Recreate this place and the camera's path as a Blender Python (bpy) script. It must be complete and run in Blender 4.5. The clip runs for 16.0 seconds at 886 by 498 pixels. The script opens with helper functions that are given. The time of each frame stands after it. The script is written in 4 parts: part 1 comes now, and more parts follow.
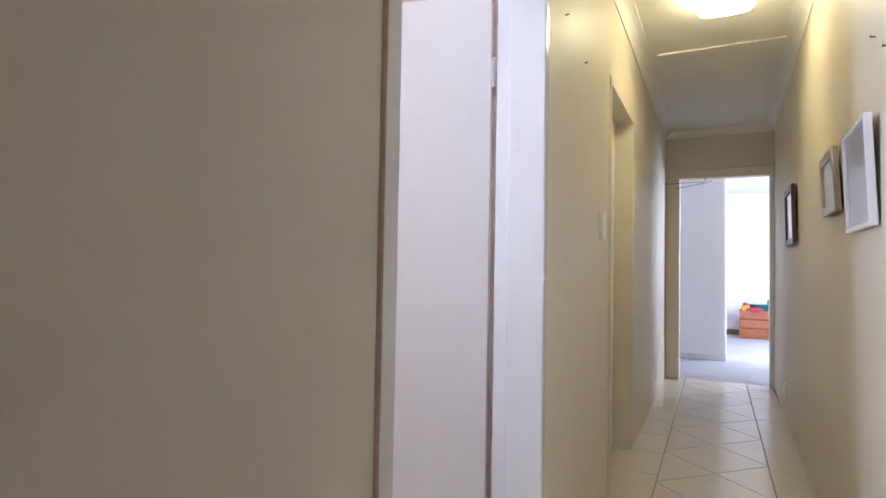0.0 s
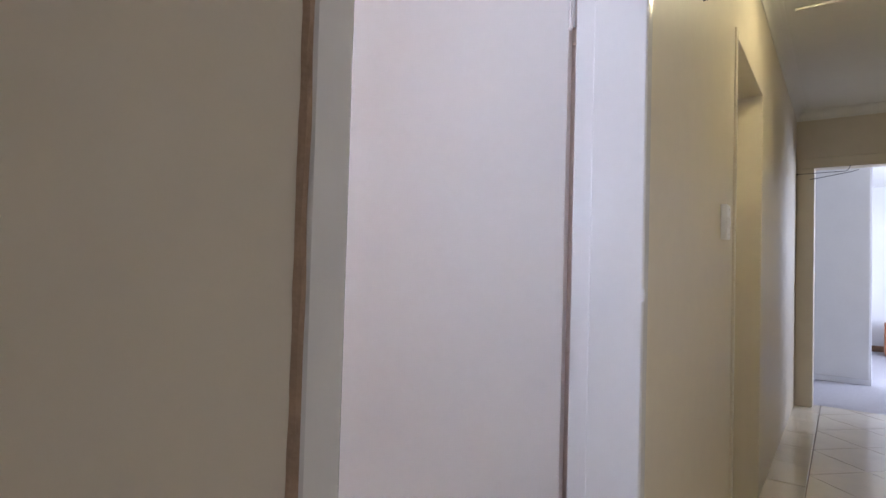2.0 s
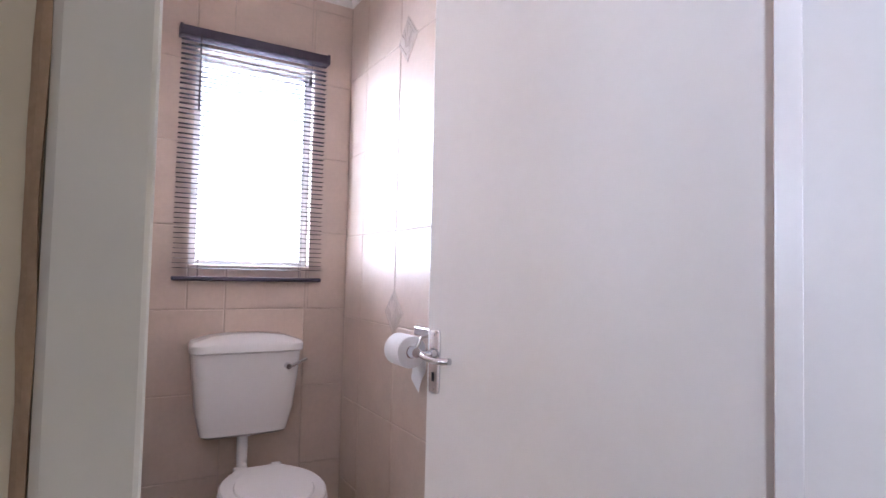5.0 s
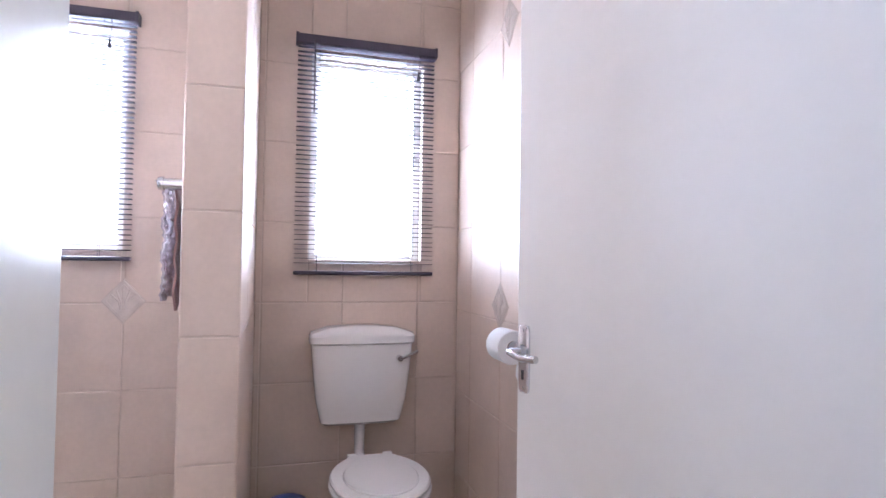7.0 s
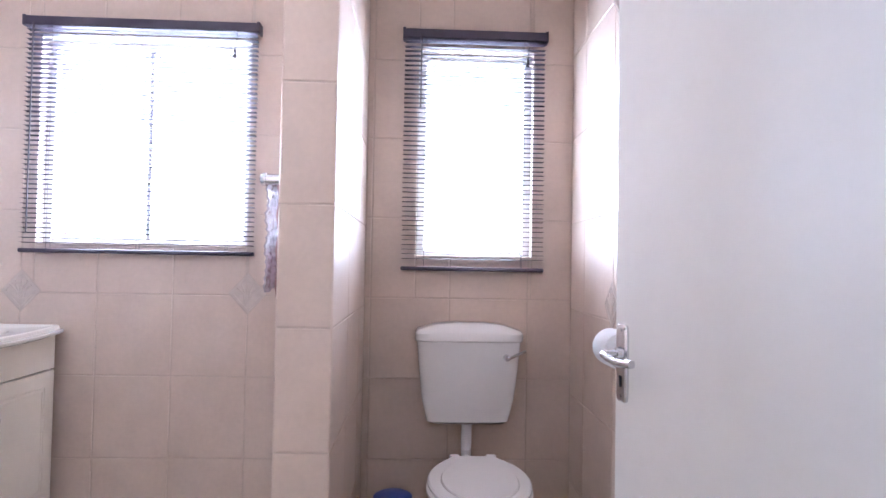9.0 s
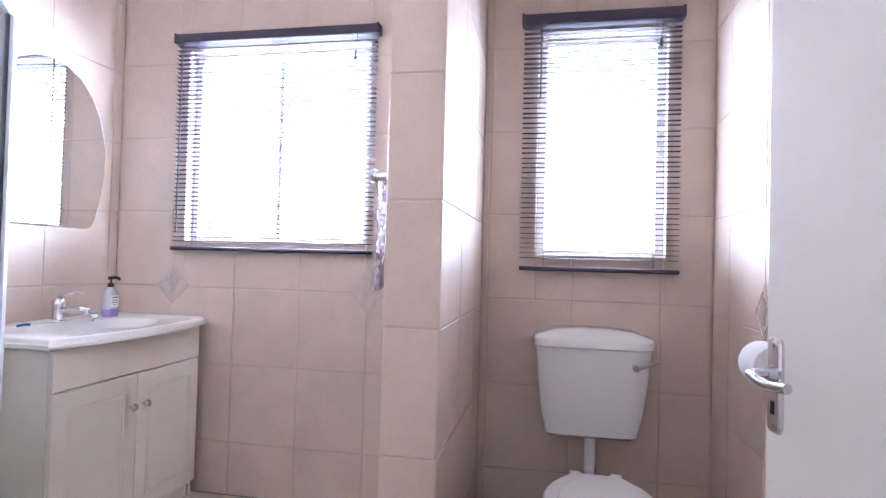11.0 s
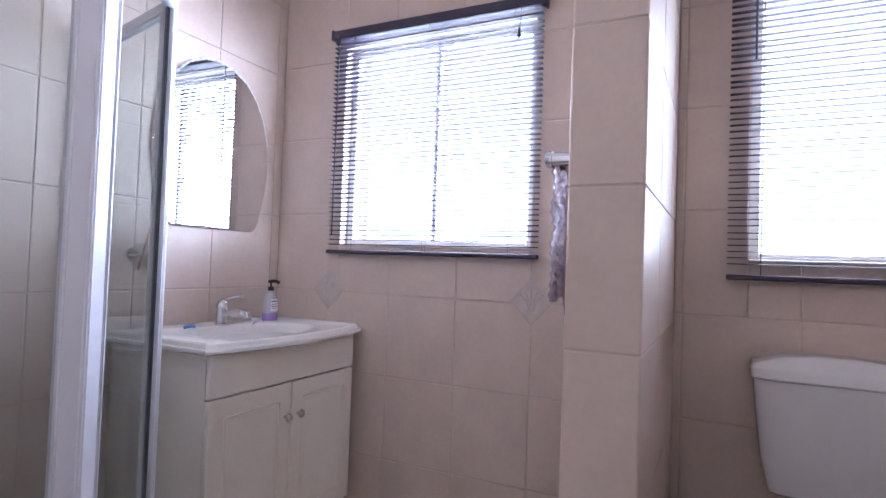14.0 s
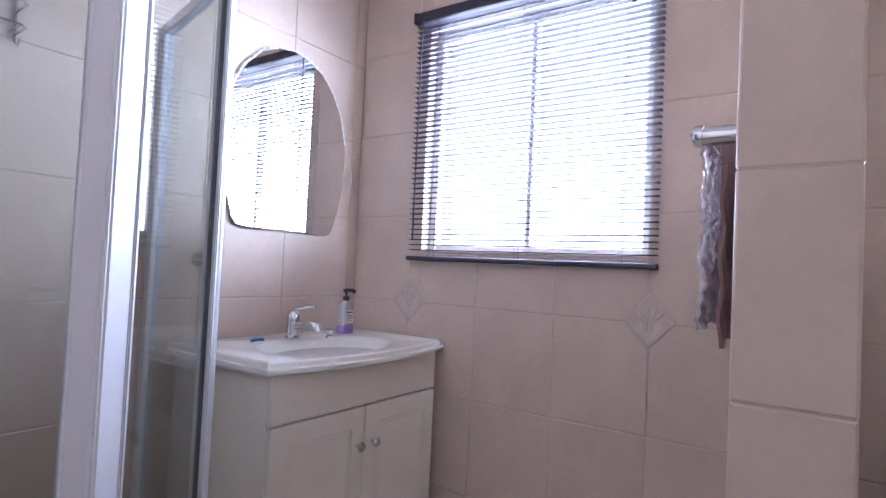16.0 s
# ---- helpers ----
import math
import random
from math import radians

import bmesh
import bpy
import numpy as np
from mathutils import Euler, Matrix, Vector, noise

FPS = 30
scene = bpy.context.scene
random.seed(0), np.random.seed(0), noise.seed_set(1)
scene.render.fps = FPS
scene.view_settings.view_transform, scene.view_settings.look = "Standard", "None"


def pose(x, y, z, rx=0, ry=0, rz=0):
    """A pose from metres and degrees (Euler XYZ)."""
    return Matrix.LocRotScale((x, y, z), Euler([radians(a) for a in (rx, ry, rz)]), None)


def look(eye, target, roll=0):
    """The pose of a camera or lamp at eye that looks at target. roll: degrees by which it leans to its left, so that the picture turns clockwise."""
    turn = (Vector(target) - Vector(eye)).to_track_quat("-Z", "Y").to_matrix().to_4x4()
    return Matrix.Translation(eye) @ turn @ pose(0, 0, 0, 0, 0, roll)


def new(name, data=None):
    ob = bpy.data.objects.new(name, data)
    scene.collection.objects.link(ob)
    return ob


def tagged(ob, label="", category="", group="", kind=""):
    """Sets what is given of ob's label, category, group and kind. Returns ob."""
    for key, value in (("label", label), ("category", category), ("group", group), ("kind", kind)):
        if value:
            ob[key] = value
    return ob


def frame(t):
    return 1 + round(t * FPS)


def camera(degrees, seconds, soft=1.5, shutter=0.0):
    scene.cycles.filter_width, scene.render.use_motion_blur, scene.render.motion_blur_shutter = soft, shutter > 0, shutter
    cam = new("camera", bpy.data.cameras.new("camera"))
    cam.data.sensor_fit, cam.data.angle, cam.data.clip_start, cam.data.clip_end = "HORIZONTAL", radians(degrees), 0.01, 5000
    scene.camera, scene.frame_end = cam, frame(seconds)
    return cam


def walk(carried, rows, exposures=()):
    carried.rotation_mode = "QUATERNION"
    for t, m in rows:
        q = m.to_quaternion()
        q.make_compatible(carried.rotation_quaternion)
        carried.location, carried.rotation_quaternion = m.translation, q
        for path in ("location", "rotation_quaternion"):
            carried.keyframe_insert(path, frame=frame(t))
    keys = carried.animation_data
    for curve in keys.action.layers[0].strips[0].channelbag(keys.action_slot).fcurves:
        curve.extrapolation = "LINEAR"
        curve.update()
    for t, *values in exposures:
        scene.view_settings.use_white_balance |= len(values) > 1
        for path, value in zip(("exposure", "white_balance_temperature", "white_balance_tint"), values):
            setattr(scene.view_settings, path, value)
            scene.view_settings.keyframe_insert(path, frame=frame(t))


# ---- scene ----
cam = camera(76.3, 16.0)
PATH = [
    (0, (0.509, 0.198, 1.114), (-0.402, 1.978, 1.176), 1.0),
    (0.5, (0.463, 0.34, 1.117), (-0.489, 2.097, 1.18), 1.0),
    (1, (0.427, 0.456, 1.114), (-0.624, 2.157, 1.17), 1.4),
    (1.5, (0.386, 0.595, 1.129), (-0.732, 2.252, 1.187), 1.4),
    (2, (0.368, 0.667, 1.137), (-0.826, 2.271, 1.192), 1.6),
    (2.5, (0.358, 0.732, 1.13), (-0.932, 2.258, 1.202), 1.3),
    (3, (0.369, 0.791, 1.133), (-1.025, 2.222, 1.214), 1.1),
    (3.5, (0.362, 0.852, 1.13), (-1.117, 2.193, 1.232), 0.4),
    (4.0, (0.343, 0.9, 1.128), (-1.231, 2.131, 1.214), 0.9),
    (4.2, (0.336, 0.923, 1.131), (-1.274, 2.106, 1.222), 1.1),
    (6.3, (0.322, 1.091, 1.156), (-1.538, 1.823, 1.206), 0.8),
    (7, (0.32, 1.153, 1.144), (-1.601, 1.707, 1.201), 0.8),
    (8.2, (0.283, 1.24, 1.124), (-1.698, 1.508, 1.18), 1.0),
    (10.3, (0.168, 1.349, 1.123), (-1.818, 1.122, 1.168), 1.2),
    (11, (0.127, 1.346, 1.119), (-1.836, 0.966, 1.164), 1.5),
    (11.5, (0.099, 1.329, 1.095), (-1.843, 0.854, 1.158), 1.6),
    (12, (0.059, 1.294, 1.096), (-1.858, 0.727, 1.156), 1.6),
    (12.5, (0.003, 1.277, 1.113), (-1.885, 0.619, 1.161), 1.6),
    (13, (-0.05, 1.256, 1.114), (-1.908, 0.517, 1.163), 1.7),
    (13.5, (-0.096, 1.225, 1.098), (-1.923, 0.414, 1.158), 2.0),
    (14.5, (-0.235, 1.145, 1.115), (-1.995, 0.197, 1.167), 2.0),
    (15.5, (-0.339, 1.056, 1.111), (-2.02, -0.026, 1.179), 2.5),
    (16, (-0.424, 1.01, 1.115), (-2.07, -0.124, 1.183), 2.7),
]
walk(cam, [(t, look(e, g, r)) for t, e, g, r in PATH],
     [(0, 0.9, 5700, 17), (2.3, 0.42, 5700, 18), (3.1, 0.22, 5750, 19), (4.2, 0.5, 5750, 19), (6.3, 0.9, 5550, 16), (8.2, 0.92, 5500, 16), (11, 0.84, 5400, 16), (12.5, 0.4, 5400, 17), (13.5, 0.14, 5350, 18), (16, 0.07, 5350, 18)])

# ---- world and large lights ----
world = bpy.data.worlds.new("sky")
scene.world = world
world.use_nodes = True
sky = world.node_tree.nodes.new("ShaderNodeTexSky")
sky.sky_type = "NISHITA"
sky.sun_disc = False
sky.sun_elevation, sky.sun_rotation = radians(50), radians(200)
world.node_tree.links.new(sky.outputs[0], world.node_tree.nodes["Background"].inputs[0])
world.node_tree.nodes["Background"].inputs[1].default_value = 0.1

WALL_X = -2.31      # window wall of the bathroom
MIR_Y = -0.77       # wall behind the basin
NICHE_Y = 1.985     # wall beside the toilet
DOOR_Y0, DOOR_Y1 = 1.014, 1.845
HALL_W = 0.88       # far wall of the corridor
END_Y = 6.5         # wall at the corridor's end
HALL_H, BATH_H = 2.56, 2.52
W1 = (-0.40, 0.52, 1.175, 2.11)    # y0 y1 z0 z1 of the openings
W2 = (1.275, 1.800, 1.15, 2.10)


def opening_light(name, x, y, z, sy, sz, watts, rz, color):
    data = bpy.data.lights.new(name, "AREA")
    data.shape, data.size, data.size_y, data.energy, data.color = "RECTANGLE", sy, sz, watts, color
    ob = new(name, data)
    ob.matrix_world = pose(x, y, z, 90, 0, rz)
    return ob


opening_light("daylight", -2.425, (W1[0] + W1[1]) / 2, (W1[2] + W1[3]) / 2, 0.96, 0.98, 132, -90, (0.85, 0.89, 1.0))
opening_light("daylight", -2.425, (W2[0] + W2[1]) / 2, (W2[2] + W2[3]) / 2, 0.55, 0.98, 44, -90, (0.85, 0.89, 1.0))
opening_light("daylight", 2.55, 9.0, 1.5, 1.7, 1.2, 95, 90, (0.88, 0.92, 1.0))
# Fill lamp added behind the walk to brighten the near corridor; source unseen.
opening_light("daylight", 0.44, -2.14, 1.05, 0.70, 1.95, 2.45, 0, (1.0, 0.92, 0.93))


# ---- materials ----
def material(name, color, rough=0.5, metal=0.0, vary=0.06, scale=6.0, bump=0.0, bump_scale=60.0, coat=0.0,
             per_object=0.0, stain=0.0, transmission=0.0, ior=1.45, sheen=0.0):
    """A surface with mottling at two scales, fine relief and a slight change from piece to piece."""
    m = bpy.data.materials.new(name)
    m.use_nodes = True
    nt = m.node_tree
    b = nt.nodes["Principled BSDF"]
    b.inputs["Roughness"].default_value = rough
    b.inputs["Metallic"].default_value = metal
    b.inputs["Coat Weight"].default_value = coat
    b.inputs["Coat Roughness"].default_value = 0.12
    b.inputs["Transmission Weight"].default_value = transmission
    b.inputs["IOR"].default_value = ior
    b.inputs["Sheen Weight"].default_value = sheen
    co = nt.nodes.new("ShaderNodeTexCoord")
    geo = nt.nodes.new("ShaderNodeNewGeometry")
    big = nt.nodes.new("ShaderNodeTexNoise")
    big.inputs["Scale"].default_value, big.inputs["Detail"].default_value = scale, 4
    fine = nt.nodes.new("ShaderNodeTexNoise")
    fine.inputs["Scale"].default_value, fine.inputs["Detail"].default_value = scale * 9, 6
    for n in (big, fine):
        nt.links.new(geo.outputs["Position"], n.inputs["Vector"])
    add = nt.nodes.new("ShaderNodeMath")
    add.operation = "MULTIPLY_ADD"
    nt.links.new(fine.outputs[0], add.inputs[0])
    add.inputs[1].default_value = 0.5
    nt.links.new(big.outputs[0], add.inputs[2])
    last = add.outputs[0]
    if per_object:
        info = nt.nodes.new("ShaderNodeObjectInfo")
        k = nt.nodes.new("ShaderNodeMath")
        k.operation = "MULTIPLY_ADD"
        nt.links.new(info.outputs["Random"], k.inputs[0])
        k.inputs[1].default_value = per_object
        nt.links.new(last, k.inputs[2])
        last = k.outputs[0]
    ramp = nt.nodes.new("ShaderNodeMapRange")
    ramp.inputs["From Min"].default_value, ramp.inputs["From Max"].default_value = 0.4, 1.1 + per_object
    ramp.inputs["To Min"].default_value, ramp.inputs["To Max"].default_value = 1 - vary, 1 + vary
    nt.links.new(last, ramp.inputs["Value"])
    mul = nt.nodes.new("ShaderNodeMix")
    mul.data_type, mul.blend_type = "RGBA", "MULTIPLY"
    mul.inputs["Factor"].default_value = 1
    mul.inputs["A"].default_value = (*color, 1)
    nt.links.new(ramp.outputs[0], mul.inputs["B"])
    nt.links.new(mul.outputs["Result"], b.inputs["Base Color"])
    if stain:
        rr = nt.nodes.new("ShaderNodeMapRange")
        rr.inputs["To Min"].default_value, rr.inputs["To Max"].default_value = max(rough - stain, 0.02), rough + stain
        nt.links.new(big.outputs[0], rr.inputs["Value"])
        nt.links.new(rr.outputs[0], b.inputs["Roughness"])
    if bump:
        bn = nt.nodes.new("ShaderNodeTexNoise")
        bn.inputs["Scale"].default_value, bn.inputs["Detail"].default_value = bump_scale, 3
        nt.links.new(geo.outputs["Position"], bn.inputs["Vector"])
        bu = nt.nodes.new("ShaderNodeBump")
        bu.inputs["Strength"].default_value, bu.inputs["Distance"].default_value = bump, 0.004
        nt.links.new(bn.outputs[0], bu.inputs["Height"])
        nt.links.new(bu.outputs[0], b.inputs["Normal"])
    return m


def glow(name, color, strength):
    m = bpy.data.materials.new(name)
    m.use_nodes = True
    b = m.node_tree.nodes["Principled BSDF"]
    b.inputs["Base Color"].default_value = (*color, 1)
    b.inputs["Emission Color"].default_value = (*color, 1)
    b.inputs["Emission Strength"].default_value = strength
    return m


def clear(name, tint, rough=0.0):
    """Thin glazing: mostly clear, with a mirror-like sheen that grows towards grazing."""
    m = bpy.data.materials.new(name)
    m.use_nodes = True
    nt = m.node_tree
    nt.nodes.clear()
    out = nt.nodes.new("ShaderNodeOutputMaterial")
    tr = nt.nodes.new("ShaderNodeBsdfTransparent")
    tr.inputs[0].default_value = (*tint, 1)
    gl = nt.nodes.new("ShaderNodeBsdfGlossy")
    gl.inputs["Roughness"].default_value = rough
    lw = nt.nodes.new("ShaderNodeLayerWeight")
    pw = nt.nodes.new("ShaderNodeMath")
    pw.operation = "POWER"
    nt.links.new(lw.outputs["Facing"], pw.inputs[0])
    pw.inputs[1].default_value = 3.2
    fr = nt.nodes.new("ShaderNodeMath")
    fr.operation = "MULTIPLY_ADD"
    nt.links.new(pw.outputs[0], fr.inputs[0])
    fr.inputs[1].default_value, fr.inputs[2].default_value = 0.30, 0.045
    mix = nt.nodes.new("ShaderNodeMixShader")
    nt.links.new(fr.outputs[0], mix.inputs[0])
    nt.links.new(tr.outputs[0], mix.inputs[1])
    nt.links.new(gl.outputs[0], mix.inputs[2])
    nt.links.new(mix.outputs[0], out.inputs[0])
    return m


M_PAINT = material("cream_wall_paint", (0.69, 0.622, 0.50), 0.48, vary=0.05, scale=1.7, bump=0.10, bump_scale=45, stain=0.10)
M_CEIL = material("white_ceiling_paint", (0.80, 0.79, 0.74), 0.7, vary=0.03, scale=2, bump=0.06)
M_GLOSS = material("white_gloss_enamel", (0.76, 0.75, 0.74), 0.22, vary=0.03, scale=5, bump=0.06, bump_scale=30, coat=0.3)
M_DOOR = material("door_enamel", (0.83, 0.81, 0.79), 0.36, vary=0.025, scale=3, bump=0.06, bump_scale=28)
M_TILE = material("beige_ceramic_tile", (0.62, 0.505, 0.425), 0.37, vary=0.10, scale=6, bump=0.06, bump_scale=14, per_object=0.12, stain=0.05)
M_TILE.node_tree.nodes["Principled BSDF"].inputs["Specular IOR Level"].default_value = 0.38
M_GROUT = material("tan_grout", (0.57, 0.475, 0.405), 0.85, vary=0.1, scale=20, bump=0.2)
M_DECO = material("grey_decor_tile", (0.60, 0.52, 0.46), 0.22, vary=0.1, scale=30, bump=0.3, bump_scale=80)
M_FLOOR = material("cream_floor_tile", (0.66, 0.60, 0.50), 0.22, vary=0.07, scale=5, per_object=0.12, bump=0.04, bump_scale=20, stain=0.06)
M_FGROUT = material("dark_floor_grout", (0.20, 0.16, 0.13), 0.9, vary=0.15, scale=20)
M_CERAMIC = material("white_glazed_ceramic", (0.80, 0.79, 0.78), 0.10, vary=0.02, coat=0.5)
M_SEAT = material("white_seat_plastic", (0.80, 0.79, 0.78), 0.25, vary=0.02)
M_MARBLE = material("cast_marble_top", (0.84, 0.82, 0.77), 0.26, vary=0.02, coat=0.1)
M_WRAP = material("white_wrapped_board", (0.83, 0.78, 0.685), 0.30, vary=0.03, scale=9, bump=0.05)
M_CHROME = material("chrome", (0.66, 0.66, 0.69), 0.12, 1.0, vary=0.03, scale=30)
M_ALU = material("white_coated_aluminium", (0.68, 0.69, 0.74), 0.34, vary=0.02, scale=9)
M_SEAL = material("dark_rubber_seal", (0.09, 0.095, 0.11), 0.5)
M_SLAT = material("dark_plum_slat", (0.022, 0.017, 0.028), 0.6, vary=0.08, scale=20, per_object=0.2)
M_SLAT.node_tree.nodes["Principled BSDF"].inputs["Specular IOR Level"].default_value = 0.2
# Slat plum made lighter: the windows' flare over the rails is in the colour.
M_RAIL_FLARE = material("plum_rail_with_flare", (0.055, 0.046, 0.070), 0.45, vary=0.08, scale=20)
M_CORD = material("dark_cord", (0.06, 0.05, 0.06), 0.8)
M_MIRROR = material("mirror_silver", (0.90, 0.91, 0.90), 0.0, 1.0, vary=0.0)
M_PAPER = material("soft_white_tissue", (0.84, 0.84, 0.85), 0.95, vary=0.03, scale=20, bump=0.3, bump_scale=300)
M_CORE = material("brown_cardboard", (0.25, 0.16, 0.10), 0.9)
M_BEAD = material("clear_lilac_plastic", (0.90, 0.80, 0.84), 0.10, vary=0.12, scale=30, bump=0.5, bump_scale=120, transmission=0.6, coat=0.6)
M_TOWEL = material("rose_brown_cloth", (0.26, 0.15, 0.14), 0.9, vary=0.2, scale=60, bump=0.4, bump_scale=250, sheen=0.3)
M_BLACK = material("black_plastic", (0.025, 0.025, 0.03), 0.35)
M_BLUE = material("blue_plastic", (0.06, 0.11, 0.42), 0.3)
M_CLIP = material("mid_blue_plastic", (0.05, 0.17, 0.42), 0.3)
M_SKYBLUE = material("sky_blue_plastic", (0.10, 0.32, 0.62), 0.3)
M_LILAC = material("lilac_soap", (0.42, 0.30, 0.66), 0.2)
M_BOTTLE = material("frosted_clear_plastic", (0.82, 0.80, 0.84), 0.22, transmission=0.35)
M_PINE = material("reddish_pine", (0.34, 0.13, 0.06), 0.45, vary=0.25, scale=14, bump=0.1)
M_CARPET = material("lavender_grey_carpet", (0.42, 0.41, 0.44), 0.98, vary=0.10, scale=30, bump=0.8, bump_scale=400)
M_WHITEW = material("white_room_paint", (0.82, 0.82, 0.83), 0.75, vary=0.02, scale=2)
M_SKIRT = material("brown_skirting_wood", (0.24, 0.14, 0.08), 0.5, vary=0.2, scale=18)
M_GREEN = material("teal_plastic", (0.02, 0.17, 0.15), 0.4)
M_YELLOW = material("orange_yellow_plastic", (0.80, 0.36, 0.03), 0.4)
M_RED = material("crimson_plastic", (0.45, 0.03, 0.07), 0.45)
M_GLASS = clear("clear_glass", (0.95, 0.97, 0.96))
# Tinted darker than the window panes to take light out of the shower.
M_SHGLASS = clear("dimmed_shower_glass", (0.85, 0.875, 0.87))
M_LAMP = glow("lit_lamp_glass", (0.98, 0.85, 0.46), 16)
M_FRAMED = material("dark_walnut_frame", (0.10, 0.05, 0.03), 0.4, vary=0.2, scale=30)
M_FRAMES = material("silver_gilt_frame", (0.45, 0.41, 0.34), 0.35, 0.6, vary=0.15, scale=50)
M_PRINT = material("pale_print", (0.62, 0.60, 0.60), 0.3, vary=0.12, scale=9, coat=0.6)
M_PRINTG = material("grey_print", (0.30, 0.30, 0.32), 0.3, vary=0.15, scale=7, coat=0.8)
M_PRINTR = material("red_brown_print", (0.36, 0.20, 0.15), 0.3, vary=0.5, scale=14, coat=0.6)
M_SWITCH = material("white_switch_plastic", (0.87, 0.86, 0.84), 0.3)
M_FILLER = material("cracked_brown_filler", (0.44, 0.31, 0.21), 0.85, vary=0.2, scale=25, bump=0.5, bump_scale=60)


# ---- building blocks ----
def mesh_of(name, bm, mat, smooth=False):
    me = bpy.data.meshes.new(name)
    bmesh.ops.recalc_face_normals(bm, faces=bm.faces)
    bm.to_mesh(me)
    bm.free()
    if smooth:
        for p in me.polygons:
            p.use_smooth = True
        me.set_sharp_from_angle(angle=radians(35))
    if mat:
        me.materials.append(mat)
    return me


def part(name, bm, mat, parent=None, label="", smooth=False):
    ob = new(name, mesh_of(name, bm, mat, smooth))
    ob.parent = parent
    return tagged(ob, label)


def thing(name, label, category, at=(0, 0, 0), group="", kind="", rz=0):
    ob = new(name)
    ob.empty_display_size = 0.1
    ob.matrix_world = pose(*at, 0, 0, rz)
    return tagged(ob, label, category, group, kind)


def box(x0, x1, y0, y1, z0, z1, bevel=0.0, seg=2, bm=None):
    own = bmesh.new()
    bmesh.ops.create_cube(own, size=1)
    for v in own.verts:
        v.co = ((x0 + x1) / 2 + v.co.x * (x1 - x0), (y0 + y1) / 2 + v.co.y * (y1 - y0), (z0 + z1) / 2 + v.co.z * (z1 - z0))
    if bevel:
        bmesh.ops.bevel(own, geom=own.edges[:], offset=bevel, segments=seg, profile=0.5, affect="EDGES")
    return merge(bm, own)


def merge(bm, own):
    if bm is None:
        return own
    me = bpy.data.meshes.new("tmp")
    own.to_mesh(me)
    own.free()
    bm.from_mesh(me)
    bpy.data.meshes.remove(me)
    return bm


def rod(a, b, r, n=14, r2=None, bm=None):
    a, b = Vector(a), Vector(b)
    own = bmesh.new()
    bmesh.ops.create_cone(own, cap_ends=True, segments=n, radius1=r, radius2=r if r2 is None else r2, depth=(b - a).length)
    rot = (b - a).to_track_quat("Z", "Y").to_matrix().to_4x4()
    bmesh.ops.transform(own, matrix=Matrix.Translation((a + b) / 2) @ rot, verts=own.verts)
    return merge(bm, own)


def tube(points, r, n=10, bm=None):
    """A round bar that bends through the points."""
    own = bmesh.new()
    pts = [Vector(p) for p in points]
    rings = []
    up = Vector((0.13, 0.27, 0.95)).normalized()
    for i, p in enumerate(pts):
        d = (pts[min(i + 1, len(pts) - 1)] - pts[max(i - 1, 0)]).normalized()
        s = d.cross(up).normalized()
        u = s.cross(d)
        rings.append([own.verts.new(p + r * (math.cos(k * math.tau / n) * s + math.sin(k * math.tau / n) * u)) for k in range(n)])
    for r0, r1 in zip(rings, rings[1:]):
        for k in range(n):
            own.faces.new((r0[k], r0[(k + 1) % n], r1[(k + 1) % n], r1[k]))
    own.faces.new(rings[0])
    own.faces.new(rings[-1][::-1])
    return merge(bm, own)


def loft(rings, caps=True):
    """A skin over rings of equal length, each a list of points."""
    bm = bmesh.new()
    vs = [[bm.verts.new(p) for p in ring] for ring in rings]
    n = len(vs[0])
    for a, b in zip(vs, vs[1:]):
        for k in range(n):
            bm.faces.new((a[k], a[(k + 1) % n], b[(k + 1) % n], b[k]))
    if caps:
        bm.faces.new(vs[0][::-1])
        bm.faces.new(vs[-1])
    return bm


def lathe(profile, n=24, at=(0, 0, 0)):
    return loft([[(at[0] + r * math.cos(k * math.tau / n), at[1] + r * math.sin(k * math.tau / n), at[2] + z) for k in range(n)] for r, z in profile])


def superring(cx, cy, z, hx, hy, power=4.0, n=32):
    """A rounded rectangle."""
    out = []
    for k in range(n):
        a = k * math.tau / n
        c, s = math.cos(a), math.sin(a)
        out.append((cx + hx * math.copysign(abs(c) ** (2 / power), c), cy + hy * math.copysign(abs(s) ** (2 / power), s), z))
    return out


def slab(outline, z0, z1):
    """An upright prism over an outline of (x, y)."""
    return loft([[(x, y, z0) for x, y in outline], [(x, y, z1) for x, y in outline]])


def structure(name, bm, mat, label, category="wall"):
    return tagged(part(name, bm, mat), label, category, "", "structure")


# ---- corridor shell ----
structure("floor_hall", box(-0.12, HALL_W + 0.1, -2.0, END_Y + 0.12, -0.1, -0.006), M_FGROUT, "corridor floor bedding with dark grout joints", "floor")
CW = 0.036          # width of the door casings
CWL = 0.047         # the wider casing beside the filler
wb = box(-0.14, 0, -2.0, DOOR_Y0 - CWL, 0, 2.66)
box(-0.14, 0, DOOR_Y0 - CWL, DOOR_Y1 + CW, 2.033 + CW, 2.66, bm=wb)
structure("wall_west", wb, M_PAINT, "cream painted corridor wall around the bathroom door")
wb = box(-0.14, 0, DOOR_Y1 + CW, 3.05 - CW, 0, 2.66)
box(-0.14, 0, 3.05 - CW, 3.88 + CW, 2.033 + CW, 2.66, bm=wb)
box(-0.14, 0, 3.88 + CW, END_Y + 0.12, 0, 2.66, bm=wb)
